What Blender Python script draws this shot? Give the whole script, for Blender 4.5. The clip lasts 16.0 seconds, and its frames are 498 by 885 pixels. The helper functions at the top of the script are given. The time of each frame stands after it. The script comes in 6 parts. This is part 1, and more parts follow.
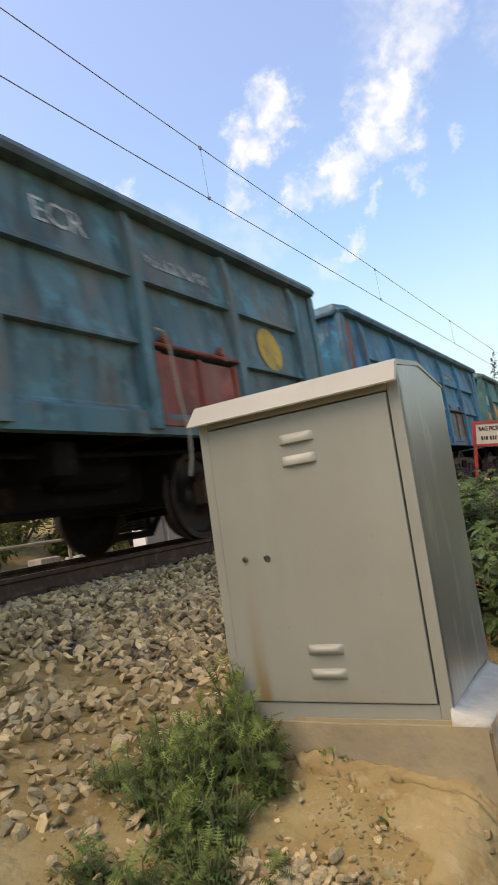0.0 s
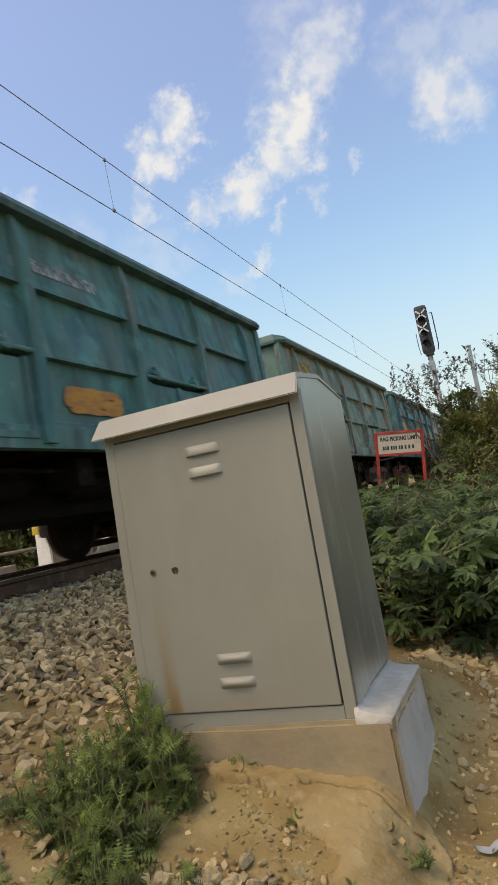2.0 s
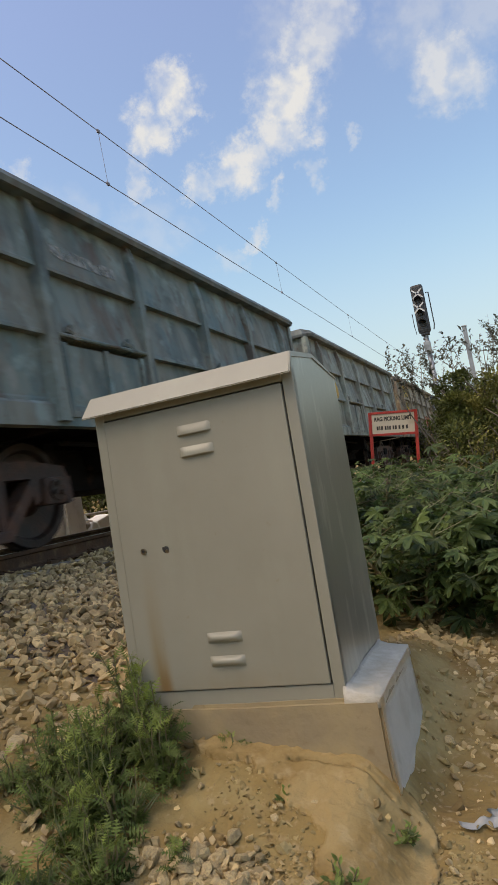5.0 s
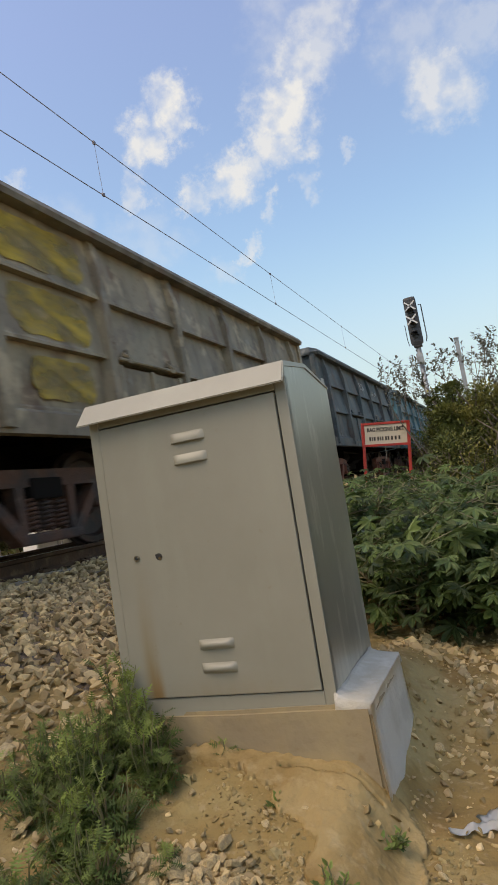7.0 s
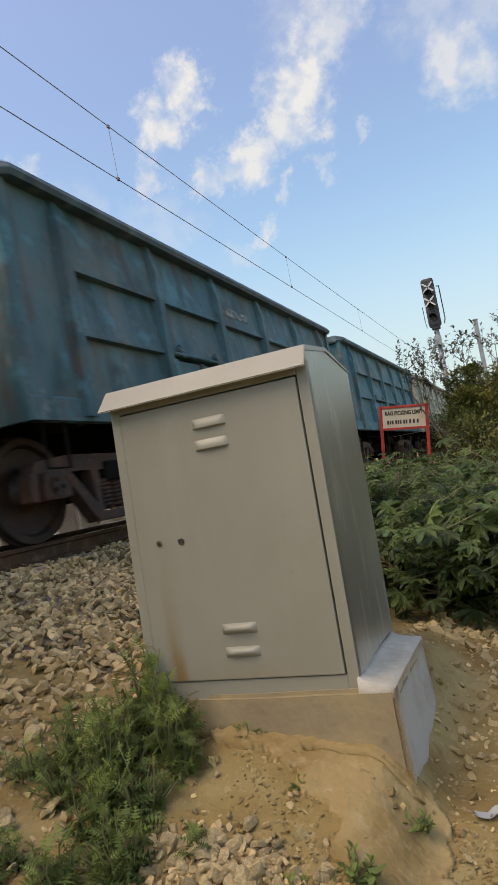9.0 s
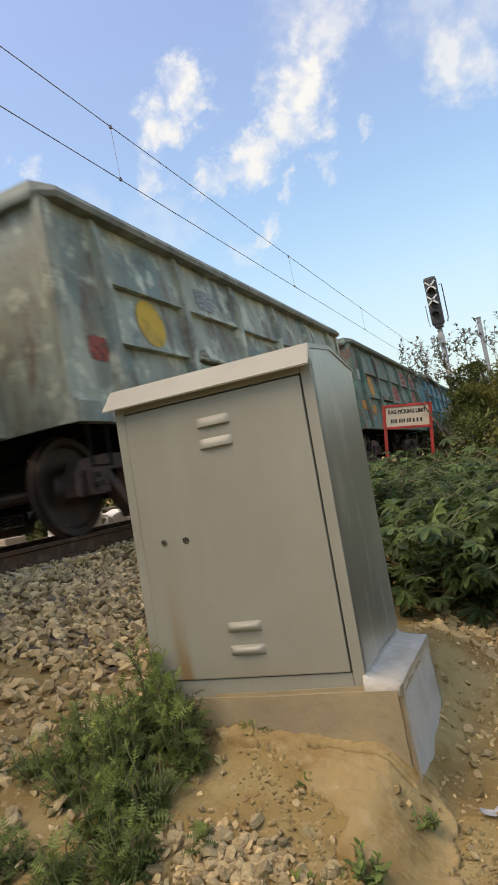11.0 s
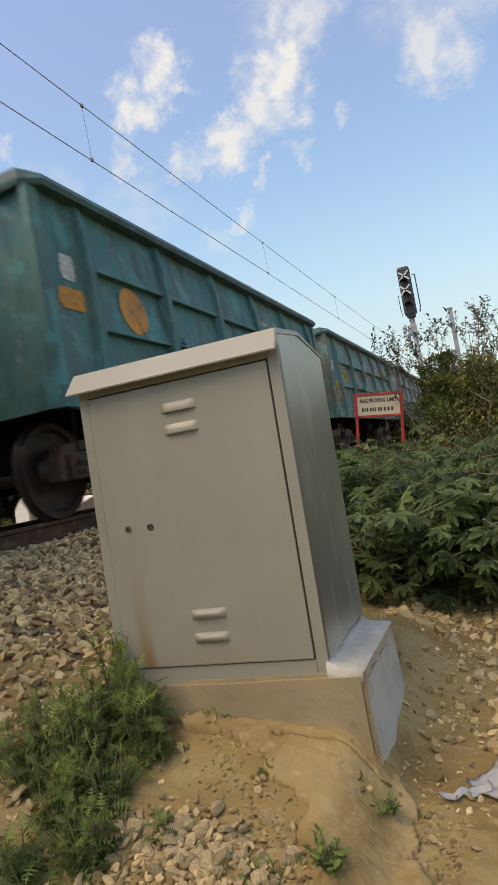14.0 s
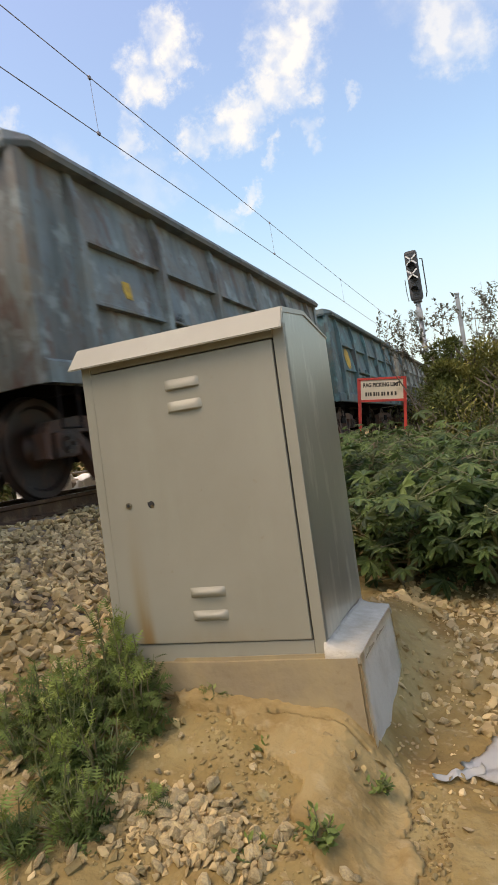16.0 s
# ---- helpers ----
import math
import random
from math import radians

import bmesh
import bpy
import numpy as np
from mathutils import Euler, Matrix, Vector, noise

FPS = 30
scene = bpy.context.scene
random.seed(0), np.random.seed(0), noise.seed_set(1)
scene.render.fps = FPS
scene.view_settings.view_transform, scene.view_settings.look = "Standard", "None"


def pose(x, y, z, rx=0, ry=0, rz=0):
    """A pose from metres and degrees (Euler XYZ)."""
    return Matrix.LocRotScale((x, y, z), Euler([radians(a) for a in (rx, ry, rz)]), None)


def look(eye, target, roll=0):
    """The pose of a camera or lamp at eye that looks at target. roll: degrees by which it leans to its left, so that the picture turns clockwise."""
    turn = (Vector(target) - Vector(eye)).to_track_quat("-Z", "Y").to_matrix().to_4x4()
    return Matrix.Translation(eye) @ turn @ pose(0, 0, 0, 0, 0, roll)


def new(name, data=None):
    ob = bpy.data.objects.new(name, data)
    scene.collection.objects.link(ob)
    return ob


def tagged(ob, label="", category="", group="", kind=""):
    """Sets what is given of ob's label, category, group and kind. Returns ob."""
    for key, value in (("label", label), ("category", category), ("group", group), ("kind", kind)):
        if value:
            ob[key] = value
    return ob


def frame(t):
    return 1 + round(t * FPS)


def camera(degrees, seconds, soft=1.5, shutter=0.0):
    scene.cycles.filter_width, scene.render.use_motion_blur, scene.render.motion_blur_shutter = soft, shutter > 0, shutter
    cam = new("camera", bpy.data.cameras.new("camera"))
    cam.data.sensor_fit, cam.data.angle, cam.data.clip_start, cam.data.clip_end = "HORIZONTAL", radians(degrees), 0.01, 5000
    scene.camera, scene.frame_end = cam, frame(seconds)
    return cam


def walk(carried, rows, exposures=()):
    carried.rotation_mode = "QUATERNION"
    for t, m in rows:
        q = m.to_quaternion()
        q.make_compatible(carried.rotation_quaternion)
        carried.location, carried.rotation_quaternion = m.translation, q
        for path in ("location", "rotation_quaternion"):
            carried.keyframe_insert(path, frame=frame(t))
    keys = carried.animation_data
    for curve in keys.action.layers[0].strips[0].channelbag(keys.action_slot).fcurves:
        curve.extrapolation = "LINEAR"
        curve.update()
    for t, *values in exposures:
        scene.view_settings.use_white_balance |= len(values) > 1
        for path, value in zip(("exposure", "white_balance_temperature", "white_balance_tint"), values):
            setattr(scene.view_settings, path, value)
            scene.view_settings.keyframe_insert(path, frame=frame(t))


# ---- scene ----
cam = camera(42.14, 16.0, soft=1.6, shutter=0.2)
# seconds, eye, yaw, pitch, roll
ROWS = [
    (0.0, -0.034, 0.023, 1.146, 31.53, 6.30, 9.05),
    (0.5, -0.022, 0.060, 1.123, 25.84, 4.05, 11.15),
    (1.0, 0.007, 0.001, 1.111, 20.03, 2.22, 11.73),
    (1.5, -0.000, -0.007, 1.122, 21.99, 5.17, 10.54),
    (2.0, -0.010, 0.004, 1.135, 23.59, 6.12, 10.73),
    (2.5, -0.025, 0.009, 1.135, 23.56, 3.58, 10.41),
    (3.0, -0.003, 0.025, 1.134, 22.90, 5.20, 12.93),
    (3.5, -0.009, 0.009, 1.131, 22.68, 3.92, 11.21),
    (4.0, 0.002, 0.018, 1.135, 22.06, 3.91, 10.88),
    (4.5, -0.001, 0.030, 1.137, 22.43, 3.96, 10.62),
    (4.7, -0.008, 0.023, 1.139, 22.88, 4.03, 10.30),
    (6.8, -0.011, 0.036, 1.130, 23.28, 4.31, 10.09),
    (7.0, 0.000, 0.000, 1.129, 22.40, 4.92, 9.99),
    (7.5, -0.003, 0.035, 1.143, 21.77, 5.04, 11.54),
    (8.0, -0.009, 0.032, 1.142, 21.70, 4.69, 10.07),
    (8.5, -0.019, 0.003, 1.134, 23.69, 4.65, 9.28),
    (8.7, -0.019, -0.001, 1.135, 23.56, 3.84, 9.99),
    (10.8, -0.018, 0.005, 1.132, 25.10, 3.96, 11.16),
    (11.0, -0.022, -0.004, 1.132, 24.19, 3.82, 10.53),
    (11.5, -0.014, 0.002, 1.128, 21.90, 3.00, 10.06),
    (12.0, -0.008, 0.015, 1.123, 25.91, 1.02, 9.91),
    (12.5, -0.016, 0.031, 1.119, 22.88, 1.97, 9.11),
    (13.0, -0.009, 0.019, 1.120, 19.99, 2.24, 8.43),
    (13.5, 0.003, 0.020, 1.123, 21.24, 2.89, 10.44),
    (14.0, -0.011, 0.030, 1.123, 21.75, 2.30, 10.13),
    (14.5, -0.015, 0.036, 1.112, 22.52, 1.71, 9.40),
    (15.0, -0.025, 0.052, 1.116, 21.78, 0.46, 9.55),
    (15.5, -0.025, 0.041, 1.114, 22.45, 0.63, 9.00),
    (16.0, -0.022, 0.041, 1.115, 21.85, 0.73, 8.73),
]
# stops, white balance and tint as the clip drifts
EXPOSURES = [(0.0, 0.22, 7750, 7.5), (0.5, 0.1, 7750, 7.5), (1.5, -0.07, 7750, 6.5),
             (3.5, -0.16, 7750, 6.5), (4.5, -0.22, 7750, 6.5), (7.0, -0.14, 7750, 6.5), (8.0, -0.24, 7750, 5.5), (8.5, -0.19, 7750, 6.5),
             (11.0, 0.06, 7850, 6.5), (12.5, 0.06, 7950, 7.5), (14.0, -0.09, 7850, 6.5), (15.0, -0.06, 7950, 7.5), (15.5, -0.08, 7950, 7.0), (16.0, 0.17, 8150, 8)]
walk(cam, [(t, pose(x, y, z, 90 + pitch, roll, yaw)) for t, x, y, z, yaw, pitch, roll in ROWS], EXPOSURES)

# ---- world, sun ----
SUN_EL, SUN_AZ = 58.0, 215.0   # azimuth clockwise from +y
world = bpy.data.worlds.new("sky")
scene.world = world
world.use_nodes = True
wn, wl = world.node_tree.nodes, world.node_tree.links
wn.clear()


def wnode(kind, **kw):
    n = wn.new(kind)
    for k, v in kw.items():
        if k == "op":
            n.operation = v
        else:
            n.inputs[k].default_value = v
    return n


def build_sky():
    sky = wn.new("ShaderNodeTexSky")
    sky.sky_type, sky.sun_disc = "NISHITA", False
    sky.sun_elevation, sky.sun_rotation = radians(SUN_EL), radians(SUN_AZ)
    sky.air_density, sky.dust_density, sky.ozone_density = 1.0, 1.6, 1.6
    co = wn.new("ShaderNodeTexCoord")
    # two noises push the cloud outlines about
    no = wn.new("ShaderNodeTexNoise")
    no.inputs["Scale"].default_value, no.inputs["Detail"].default_value = 19.0, 10.0
    no.inputs["Roughness"].default_value = 0.66
    wl.new(co.outputs["Generated"], no.inputs["Vector"])
    sub = wn.new("ShaderNodeVectorMath")
    sub.operation = "SUBTRACT"
    sub.inputs[1].default_value = (0.53, 0.51, 0.46)
    wl.new(no.outputs["Color"], sub.inputs[0])
    mad = wn.new("ShaderNodeVectorMath")
    mad.operation = "MULTIPLY_ADD"
    mad.inputs[1].default_value = (0.125, 0.125, 0.125)
    wl.new(sub.outputs[0], mad.inputs[0])
    wl.new(co.outputs["Generated"], mad.inputs[2])
    total = None
    for d, r, power in CLOUDS:
        dist = wn.new("ShaderNodeVectorMath")
        dist.operation = "DISTANCE"
        dist.inputs[1].default_value = d
        wl.new(mad.outputs[0], dist.inputs[0])
        mp = wn.new("ShaderNodeMapRange")
        mp.interpolation_type = "SMOOTHSTEP"
        mp.inputs["From Min"].default_value, mp.inputs["From Max"].default_value = r, r * 0.3
        mp.inputs["To Max"].default_value = power
        wl.new(dist.outputs["Value"], mp.inputs["Value"])
        if total is None:
            total = mp.outputs[0]
        else:
            mx = wn.new("ShaderNodeMath")
            mx.operation = "MAXIMUM"
            wl.new(total, mx.inputs[0])
            wl.new(mp.outputs[0], mx.inputs[1])
            total = mx.outputs[0]
    fine = wn.new("ShaderNodeTexNoise")
    fine.inputs["Scale"].default_value, fine.inputs["Detail"].default_value = 34.0, 9.0
    wl.new(co.outputs["Generated"], fine.inputs["Vector"])
    fm = wn.new("ShaderNodeMapRange")
    fm.inputs["From Min"].default_value, fm.inputs["From Max"].default_value = 0.32, 0.56
    fm.inputs["To Min"].default_value = 0.3
    wl.new(fine.outputs[0], fm.inputs["Value"])
    mul = wn.new("ShaderNodeMath")
    mul.operation = "MULTIPLY"
    wl.new(total, mul.inputs[0])
    wl.new(fm.outputs[0], mul.inputs[1])
    # pale haze towards the horizon
    sep = wn.new("ShaderNodeSeparateXYZ")
    wl.new(co.outputs["Generated"], sep.inputs[0])
    hz = wn.new("ShaderNodeMapRange")
    hz.interpolation_type = "SMOOTHSTEP"
    hz.inputs["From Min"].default_value, hz.inputs["From Max"].default_value = 0.42, 0.02
    hz.inputs["To Max"].default_value = 0.8
    wl.new(sep.outputs["Z"], hz.inputs["Value"])
    hmix = wn.new("ShaderNodeMix")
    hmix.data_type = "RGBA"
    wl.new(hz.outputs[0], hmix.inputs[0])
    gain = wn.new("ShaderNodeMix")
    gain.data_type, gain.blend_type = "RGBA", "MULTIPLY"
    gain.inputs[0].default_value = 1.0
    high = wn.new("ShaderNodeMapRange")
    high.inputs["From Min"].default_value, high.inputs["From Max"].default_value = 0.3, 0.62
    wl.new(sep.outputs["Z"], high.inputs["Value"])
    tint = wn.new("ShaderNodeMix")
    tint.data_type = "RGBA"
    tint.inputs[6].default_value, tint.inputs[7].default_value = SKY_TINT, SKY_TINT_HIGH
    wl.new(high.outputs[0], tint.inputs[0])
    wl.new(tint.outputs[2], gain.inputs[7])
    wl.new(sky.outputs[0], gain.inputs[6])
    wl.new(gain.outputs[2], hmix.inputs[6])
    hmix.inputs[7].default_value = HAZE
    cmix = wn.new("ShaderNodeMix")
    cmix.data_type = "RGBA"
    wl.new(mul.outputs[0], cmix.inputs[0])
    wl.new(hmix.outputs[2], cmix.inputs[6])
    cmix.inputs[7].default_value = CLOUD
    bg = wn.new("ShaderNodeBackground")
    bg.inputs["Strength"].default_value = 0.12
    wl.new(cmix.outputs[2], bg.inputs["Color"])
    out = wn.new("ShaderNodeOutputWorld")
    wl.new(bg.outputs[0], out.inputs[0])


SKY_TINT, SKY_TINT_HIGH, HAZE, CLOUD = (2.2, 2.47, 2.5, 1), (2.55, 2.42, 2.7, 1), (5.3, 6.1, 6.6, 1), (7.2, 7.6, 8.7, 1)
# directions of the clouds, their angular radius and density
CLOUDS = [
    ((-0.3391, 0.7659, 0.5463), 0.047, 1.00),
    ((-0.3789, 0.7693, 0.5144), 0.047, 0.95),
    ((-0.3336, 0.7814, 0.5274), 0.034, 0.80),
    ((-0.1578, 0.8107, 0.5637), 0.063, 0.75),
    ((-0.1221, 0.7995, 0.5882), 0.060, 0.60),
    ((-0.1979, 0.8315, 0.5192), 0.063, 1.00),
    ((-0.2305, 0.8441, 0.4841), 0.051, 0.90),
    ((-0.2003, 0.8535, 0.4811), 0.034, 0.70),
    ((-0.2945, 0.8383, 0.4589), 0.047, 0.95),
    ((-0.3394, 0.8304, 0.4418), 0.038, 0.80),
    ((-0.2629, 0.8481, 0.4600), 0.034, 0.70),
    ((-0.2618, 0.8755, 0.4061), 0.025, 0.60),
    ((-0.4178, 0.7797, 0.4665), 0.030, 0.55),
    ((-0.2997, 0.8818, 0.3641), 0.024, 0.70),
    ((0.0048, 0.8652, 0.5014), 0.063, 0.75),
    ((0.0207, 0.8780, 0.4782), 0.051, 0.60),
    ((-0.0053, 0.8388, 0.5444), 0.076, 0.35),
    ((-0.1266, 0.8821, 0.4537), 0.021, 0.35),
    ((-0.1933, 0.8811, 0.4316), 0.025, 0.40),
    ((-0.1470, 0.7869, 0.5993), 0.094, 0.35),
    ((-0.5519, 0.6825, 0.4791), 0.030, 0.60),
    ((0.0553, 0.8432, 0.5348), 0.051, 0.35),
    ((-0.3333, 0.8767, 0.3468), 0.034, 0.30),
    ((-0.4229, 0.8134, 0.3994), 0.068, 0.25),
    ((-0.5225, 0.7395, 0.4245), 0.060, 0.20),
]
build_sky()
sun = new("sun", bpy.data.lights.new("sun", "SUN"))
sun.data.energy, sun.data.angle, sun.data.color = 1.5, radians(40), (1.0, 0.85, 0.62)
_a, _e = radians(SUN_AZ), radians(SUN_EL)
sun.matrix_world = look((30 * math.sin(_a) * math.cos(_e), 30 * math.cos(_a) * math.cos(_e), 30 * math.sin(_e)), (0, 0, 0))


# ---- materials ----
def material(name, base, layers=(), rough=0.7, metal=0.0, bump=0.0, bump_scale=40.0, jitter=0.0, spec=0.5, island=False, translucent=None):
    """base colour, then layers of (colour, scale, low, high, stretch, mix): noise from low to high fades each one in."""
    m = bpy.data.materials.new(name)
    m.use_nodes = True
    n, l = m.node_tree.nodes, m.node_tree.links
    bs = n["Principled BSDF"]
    bs.inputs["Roughness"].default_value, bs.inputs["Metallic"].default_value = rough, metal
    bs.inputs["Specular IOR Level"].default_value = spec
    co, info = n.new("ShaderNodeTexCoord"), n.new("ShaderNodeObjectInfo")
    off = n.new("ShaderNodeVectorMath")
    off.operation = "SCALE"
    off.inputs[0].default_value = (37.0, 53.0, 71.0)
    l.new(info.outputs["Random"], off.inputs["Scale"])
    add = n.new("ShaderNodeVectorMath")
    l.new(co.outputs["Object"], add.inputs[0])
    l.new(off.outputs[0], add.inputs[1])
    last = None
    for i, (col, scale, lo, hi, stretch, amount) in enumerate(layers):
        mp = n.new("ShaderNodeMapping")
        mp.inputs["Scale"].default_value = stretch
        mp.inputs["Location"].default_value = (i * 3.7, i * 1.3, i * 5.1)
        l.new(add.outputs[0], mp.inputs["Vector"])
        no = n.new("ShaderNodeTexNoise")
        no.inputs["Scale"].default_value, no.inputs["Detail"].default_value = scale, 6.0
        no.inputs["Roughness"].default_value = 0.6
        l.new(mp.outputs[0], no.inputs["Vector"])
        rg = n.new("ShaderNodeMapRange")
        rg.interpolation_type = "SMOOTHSTEP"
        rg.inputs["From Min"].default_value, rg.inputs["From Max"].default_value = lo, hi
        rg.inputs["To Max"].default_value = amount
        l.new(no.outputs[0], rg.inputs["Value"])
        mx = n.new("ShaderNodeMix")
        mx.data_type = "RGBA"
        l.new(rg.outputs[0], mx.inputs[0])
        if last is None:
            mx.inputs[6].default_value = (*base, 1)
        else:
            l.new(last, mx.inputs[6])
        mx.inputs[7].default_value = (*col, 1)
        last = mx.outputs[2]
    if jitter:
        hs = n.new("ShaderNodeHueSaturation")
        if last is None:
            hs.inputs["Color"].default_value = (*base, 1)
        else:
            l.new(last, hs.inputs["Color"])
        rnd = info.outputs["Random"]
        if island:
            rnd = n.new("ShaderNodeNewGeometry").outputs["Random Per Island"]
        rg = n.new("ShaderNodeMapRange")
        rg.inputs["To Min"].default_value, rg.inputs["To Max"].default_value = 1 - jitter, 1 + jitter
        l.new(rnd, rg.inputs["Value"])
        l.new(rg.outputs[0], hs.inputs["Value"])
        last = hs.outputs[0]
    if last is None:
        bs.inputs["Base Color"].default_value = (*base, 1)
    else:
        l.new(last, bs.inputs["Base Color"])
    if bump:
        no = n.new("ShaderNodeTexNoise")
        no.inputs["Scale"].default_value, no.inputs["Detail"].default_value = bump_scale, 5.0
        l.new(add.outputs[0], no.inputs["Vector"])
        bp = n.new("ShaderNodeBump")
        bp.inputs["Strength"].default_value, bp.inputs["Distance"].default_value = bump, 0.02
        l.new(no.outputs[0], bp.inputs["Height"])
        l.new(bp.outputs[0], bs.inputs["Normal"])
    if translucent:
        tr, mix = n.new("ShaderNodeBsdfTranslucent"), n.new("ShaderNodeMixShader")
        l.new(last, tr.inputs["Color"]) if last else None
        mix.inputs[0].default_value = translucent
        l.new(bs.outputs[0], mix.inputs[1])
        l.new(tr.outputs[0], mix.inputs[2])
        l.new(mix.outputs[0], n["Material Output"].inputs[0])
    return m


ONE, STREAK = (1, 1, 1), (1, 1, 0.16)
RUST, DUST, SOOT = (0.13, 0.055, 0.03), (0.26, 0.22, 0.17), (0.035, 0.032, 0.03)


def wagon_paint(name, base, fade, patch=None, patch_amount=0.0, rust=0.5, dust=0.5):
    layers = [(fade, 1.3, 0.38, 0.62, (1, 1, 0.6), 0.8)]
    if patch:
        layers.append((patch, 1.1, 0.53, 0.58, ONE, patch_amount))
    layers += [(DUST, 2.2, 0.42, 0.75, STREAK, dust),
               (tuple(c * 0.45 for c in base), 4.0, 0.46, 0.68, STREAK, 0.8),
               (RUST, 3.2, 0.54, 0.66, (1, 1, 0.4), rust),
               (RUST, 14.0, 0.6, 0.68, ONE, rust * 0.8),
               ((0.34, 0.34, 0.31), 5.5, 0.6, 0.7, (1, 1, 0.6), 0.4), (tuple(min(1.0, c * 1.8) for c in base), 2.6, 0.54, 0.64, ONE, 0.5), (SOOT, 1.7, 0.5, 0.75, ONE, 0.5), ((0.2, 0.16, 0.11), 0.9, 0.5, 0.66, (1, 1, 1.6), dust * 0.7)]
    return material(name, base, layers, rough=0.62, bump=0.25, bump_scale=9.0, spec=0.35)


M_STEEL = material("cast_steel", (0.095, 0.045, 0.028), [(RUST, 4, 0.4, 0.65, ONE, 0.8), (SOOT, 3, 0.4, 0.6, ONE, 0.7), (DUST, 9, 0.55, 0.8, ONE, 0.4)], 0.75, bump=0.4)
M_STEEL_RED = material("red_oxide_steel", (0.2, 0.06, 0.035), [(RUST, 4, 0.4, 0.65, ONE, 0.6), (SOOT, 3, 0.45, 0.65, ONE, 0.6)], 0.75, bump=0.4)
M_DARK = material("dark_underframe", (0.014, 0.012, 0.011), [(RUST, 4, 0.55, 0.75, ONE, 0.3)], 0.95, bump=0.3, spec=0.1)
M_WHEEL = material("wheel_steel", (0.05, 0.03, 0.022), [(RUST, 5, 0.4, 0.7, ONE, 0.6), (SOOT, 2, 0.4, 0.6, ONE, 0.6)], 0.5, 0.4, bump=0.2)
M_TREAD = material("polished_rail_head", (0.42, 0.4, 0.38), [(DUST, 8, 0.4, 0.7, (1, 0.1, 1), 0.3)], 0.3, 0.9)
M_RAIL = material("rusty_rail", (0.11, 0.058, 0.03), [(SOOT, 4, 0.4, 0.6, ONE, 0.35), ((0.2, 0.13, 0.07), 7, 0.5, 0.7, ONE, 0.6)], 0.85, bump=0.4, spec=0.2)
M_CONC = material("dusty_concrete", (0.36, 0.3, 0.22), [((0.24, 0.2, 0.15), 5, 0.4, 0.65, ONE, 0.7), ((0.45, 0.36, 0.24), 1.7, 0.4, 0.7, ONE, 0.6)], 0.92, bump=0.5)
M_SOIL = material("sandy_soil", (0.279, 0.196, 0.077), [((0.210, 0.138, 0.050), 1.1, 0.42, 0.62, ONE, 0.8), ((0.335, 0.262, 0.120), 2.3, 0.48, 0.66, ONE, 0.8),
                  ((0.204, 0.119, 0.043), 5.5, 0.55, 0.7, ONE, 0.6), ((0.391, 0.296, 0.163), 28, 0.55, 0.7, ONE, 0.6), ((0.186, 0.133, 0.077), 60, 0.6, 0.72, ONE, 0.5)], 0.97, bump=0.9, bump_scale=24.0, spec=0.15)
M_BALLAST_MANY = material("ballast_stones", (0.54, 0.4, 0.2), [((0.26, 0.18, 0.095), 7, 0.4, 0.62, ONE, 0.8), ((0.5, 0.37, 0.2), 1.1, 0.45, 0.65, ONE, 0.7)], 0.93, bump=0.5, jitter=0.5, spec=0.2, island=True)
# bed coloured dark to stand for shade in the gaps between stones
M_BED = material("ballast_bed", (0.14, 0.105, 0.07), [((0.08, 0.065, 0.05), 22, 0.4, 0.62, ONE, 0.8), ((0.3, 0.23, 0.14), 1.5, 0.45, 0.65, ONE, 0.7)], 0.95, bump=1.0, bump_scale=30)
M_CABINET = material("cabinet_grey_paint", (0.312, 0.296, 0.234), [((0.27, 0.256, 0.198), 1.2, 0.4, 0.65, ONE, 0.7), ((0.345, 0.34, 0.265), 4, 0.5, 0.75, (1, 1, 0.3), 0.5), ((0.26, 0.21, 0.14), 30, 0.66, 0.74, ONE, 0.35)], 0.38, 0.0, bump=0.03, bump_scale=9.0, spec=0.5)
M_ALU = material("cabinet_aluminium_paint", (0.33, 0.31, 0.25), [((0.46, 0.42, 0.33), 2.4, 0.5, 0.7, (1, 1, 0.35), 0.7), ((0.66, 0.63, 0.54), 9, 0.54, 0.64, (1, 1, 0.22), 0.8), ((0.25, 0.225, 0.175), 1.1, 0.4, 0.6, ONE, 0.6)], 0.3, 0.45, bump=0.03, bump_scale=20.0)
M_PLINTH = material("plinth_cement", (0.4, 0.31, 0.16), [((0.38, 0.28, 0.145), 2.4, 0.42, 0.65, ONE, 0.8), ((0.26, 0.21, 0.14), 1.2, 0.45, 0.65, ONE, 0.8), ((0.46, 0.31, 0.1), 1.6, 0.52, 0.66, ONE, 0.6), ((0.2, 0.135, 0.06), 9, 0.58, 0.7, ONE, 0.5)], 0.93, bump=0.35, bump_scale=18, spec=0.2)
M_WHITEWASH = material("plinth_whitewash", (0.86, 0.82, 0.74), [((0.74, 0.7, 0.62), 6, 0.5, 0.68, ONE, 0.8), ((0.62, 0.55, 0.43), 2.2, 0.55, 0.75, ONE, 0.6)], 0.9, bump=0.3, spec=0.2)
M_EDGE = material("lime_stained_cement", (0.47, 0.43, 0.35), [((0.42, 0.37, 0.28), 7, 0.45, 0.65, ONE, 0.7), ((0.58, 0.54, 0.46), 9, 0.5, 0.68, ONE, 0.7)], 0.93, bump=0.4, spec=0.15)
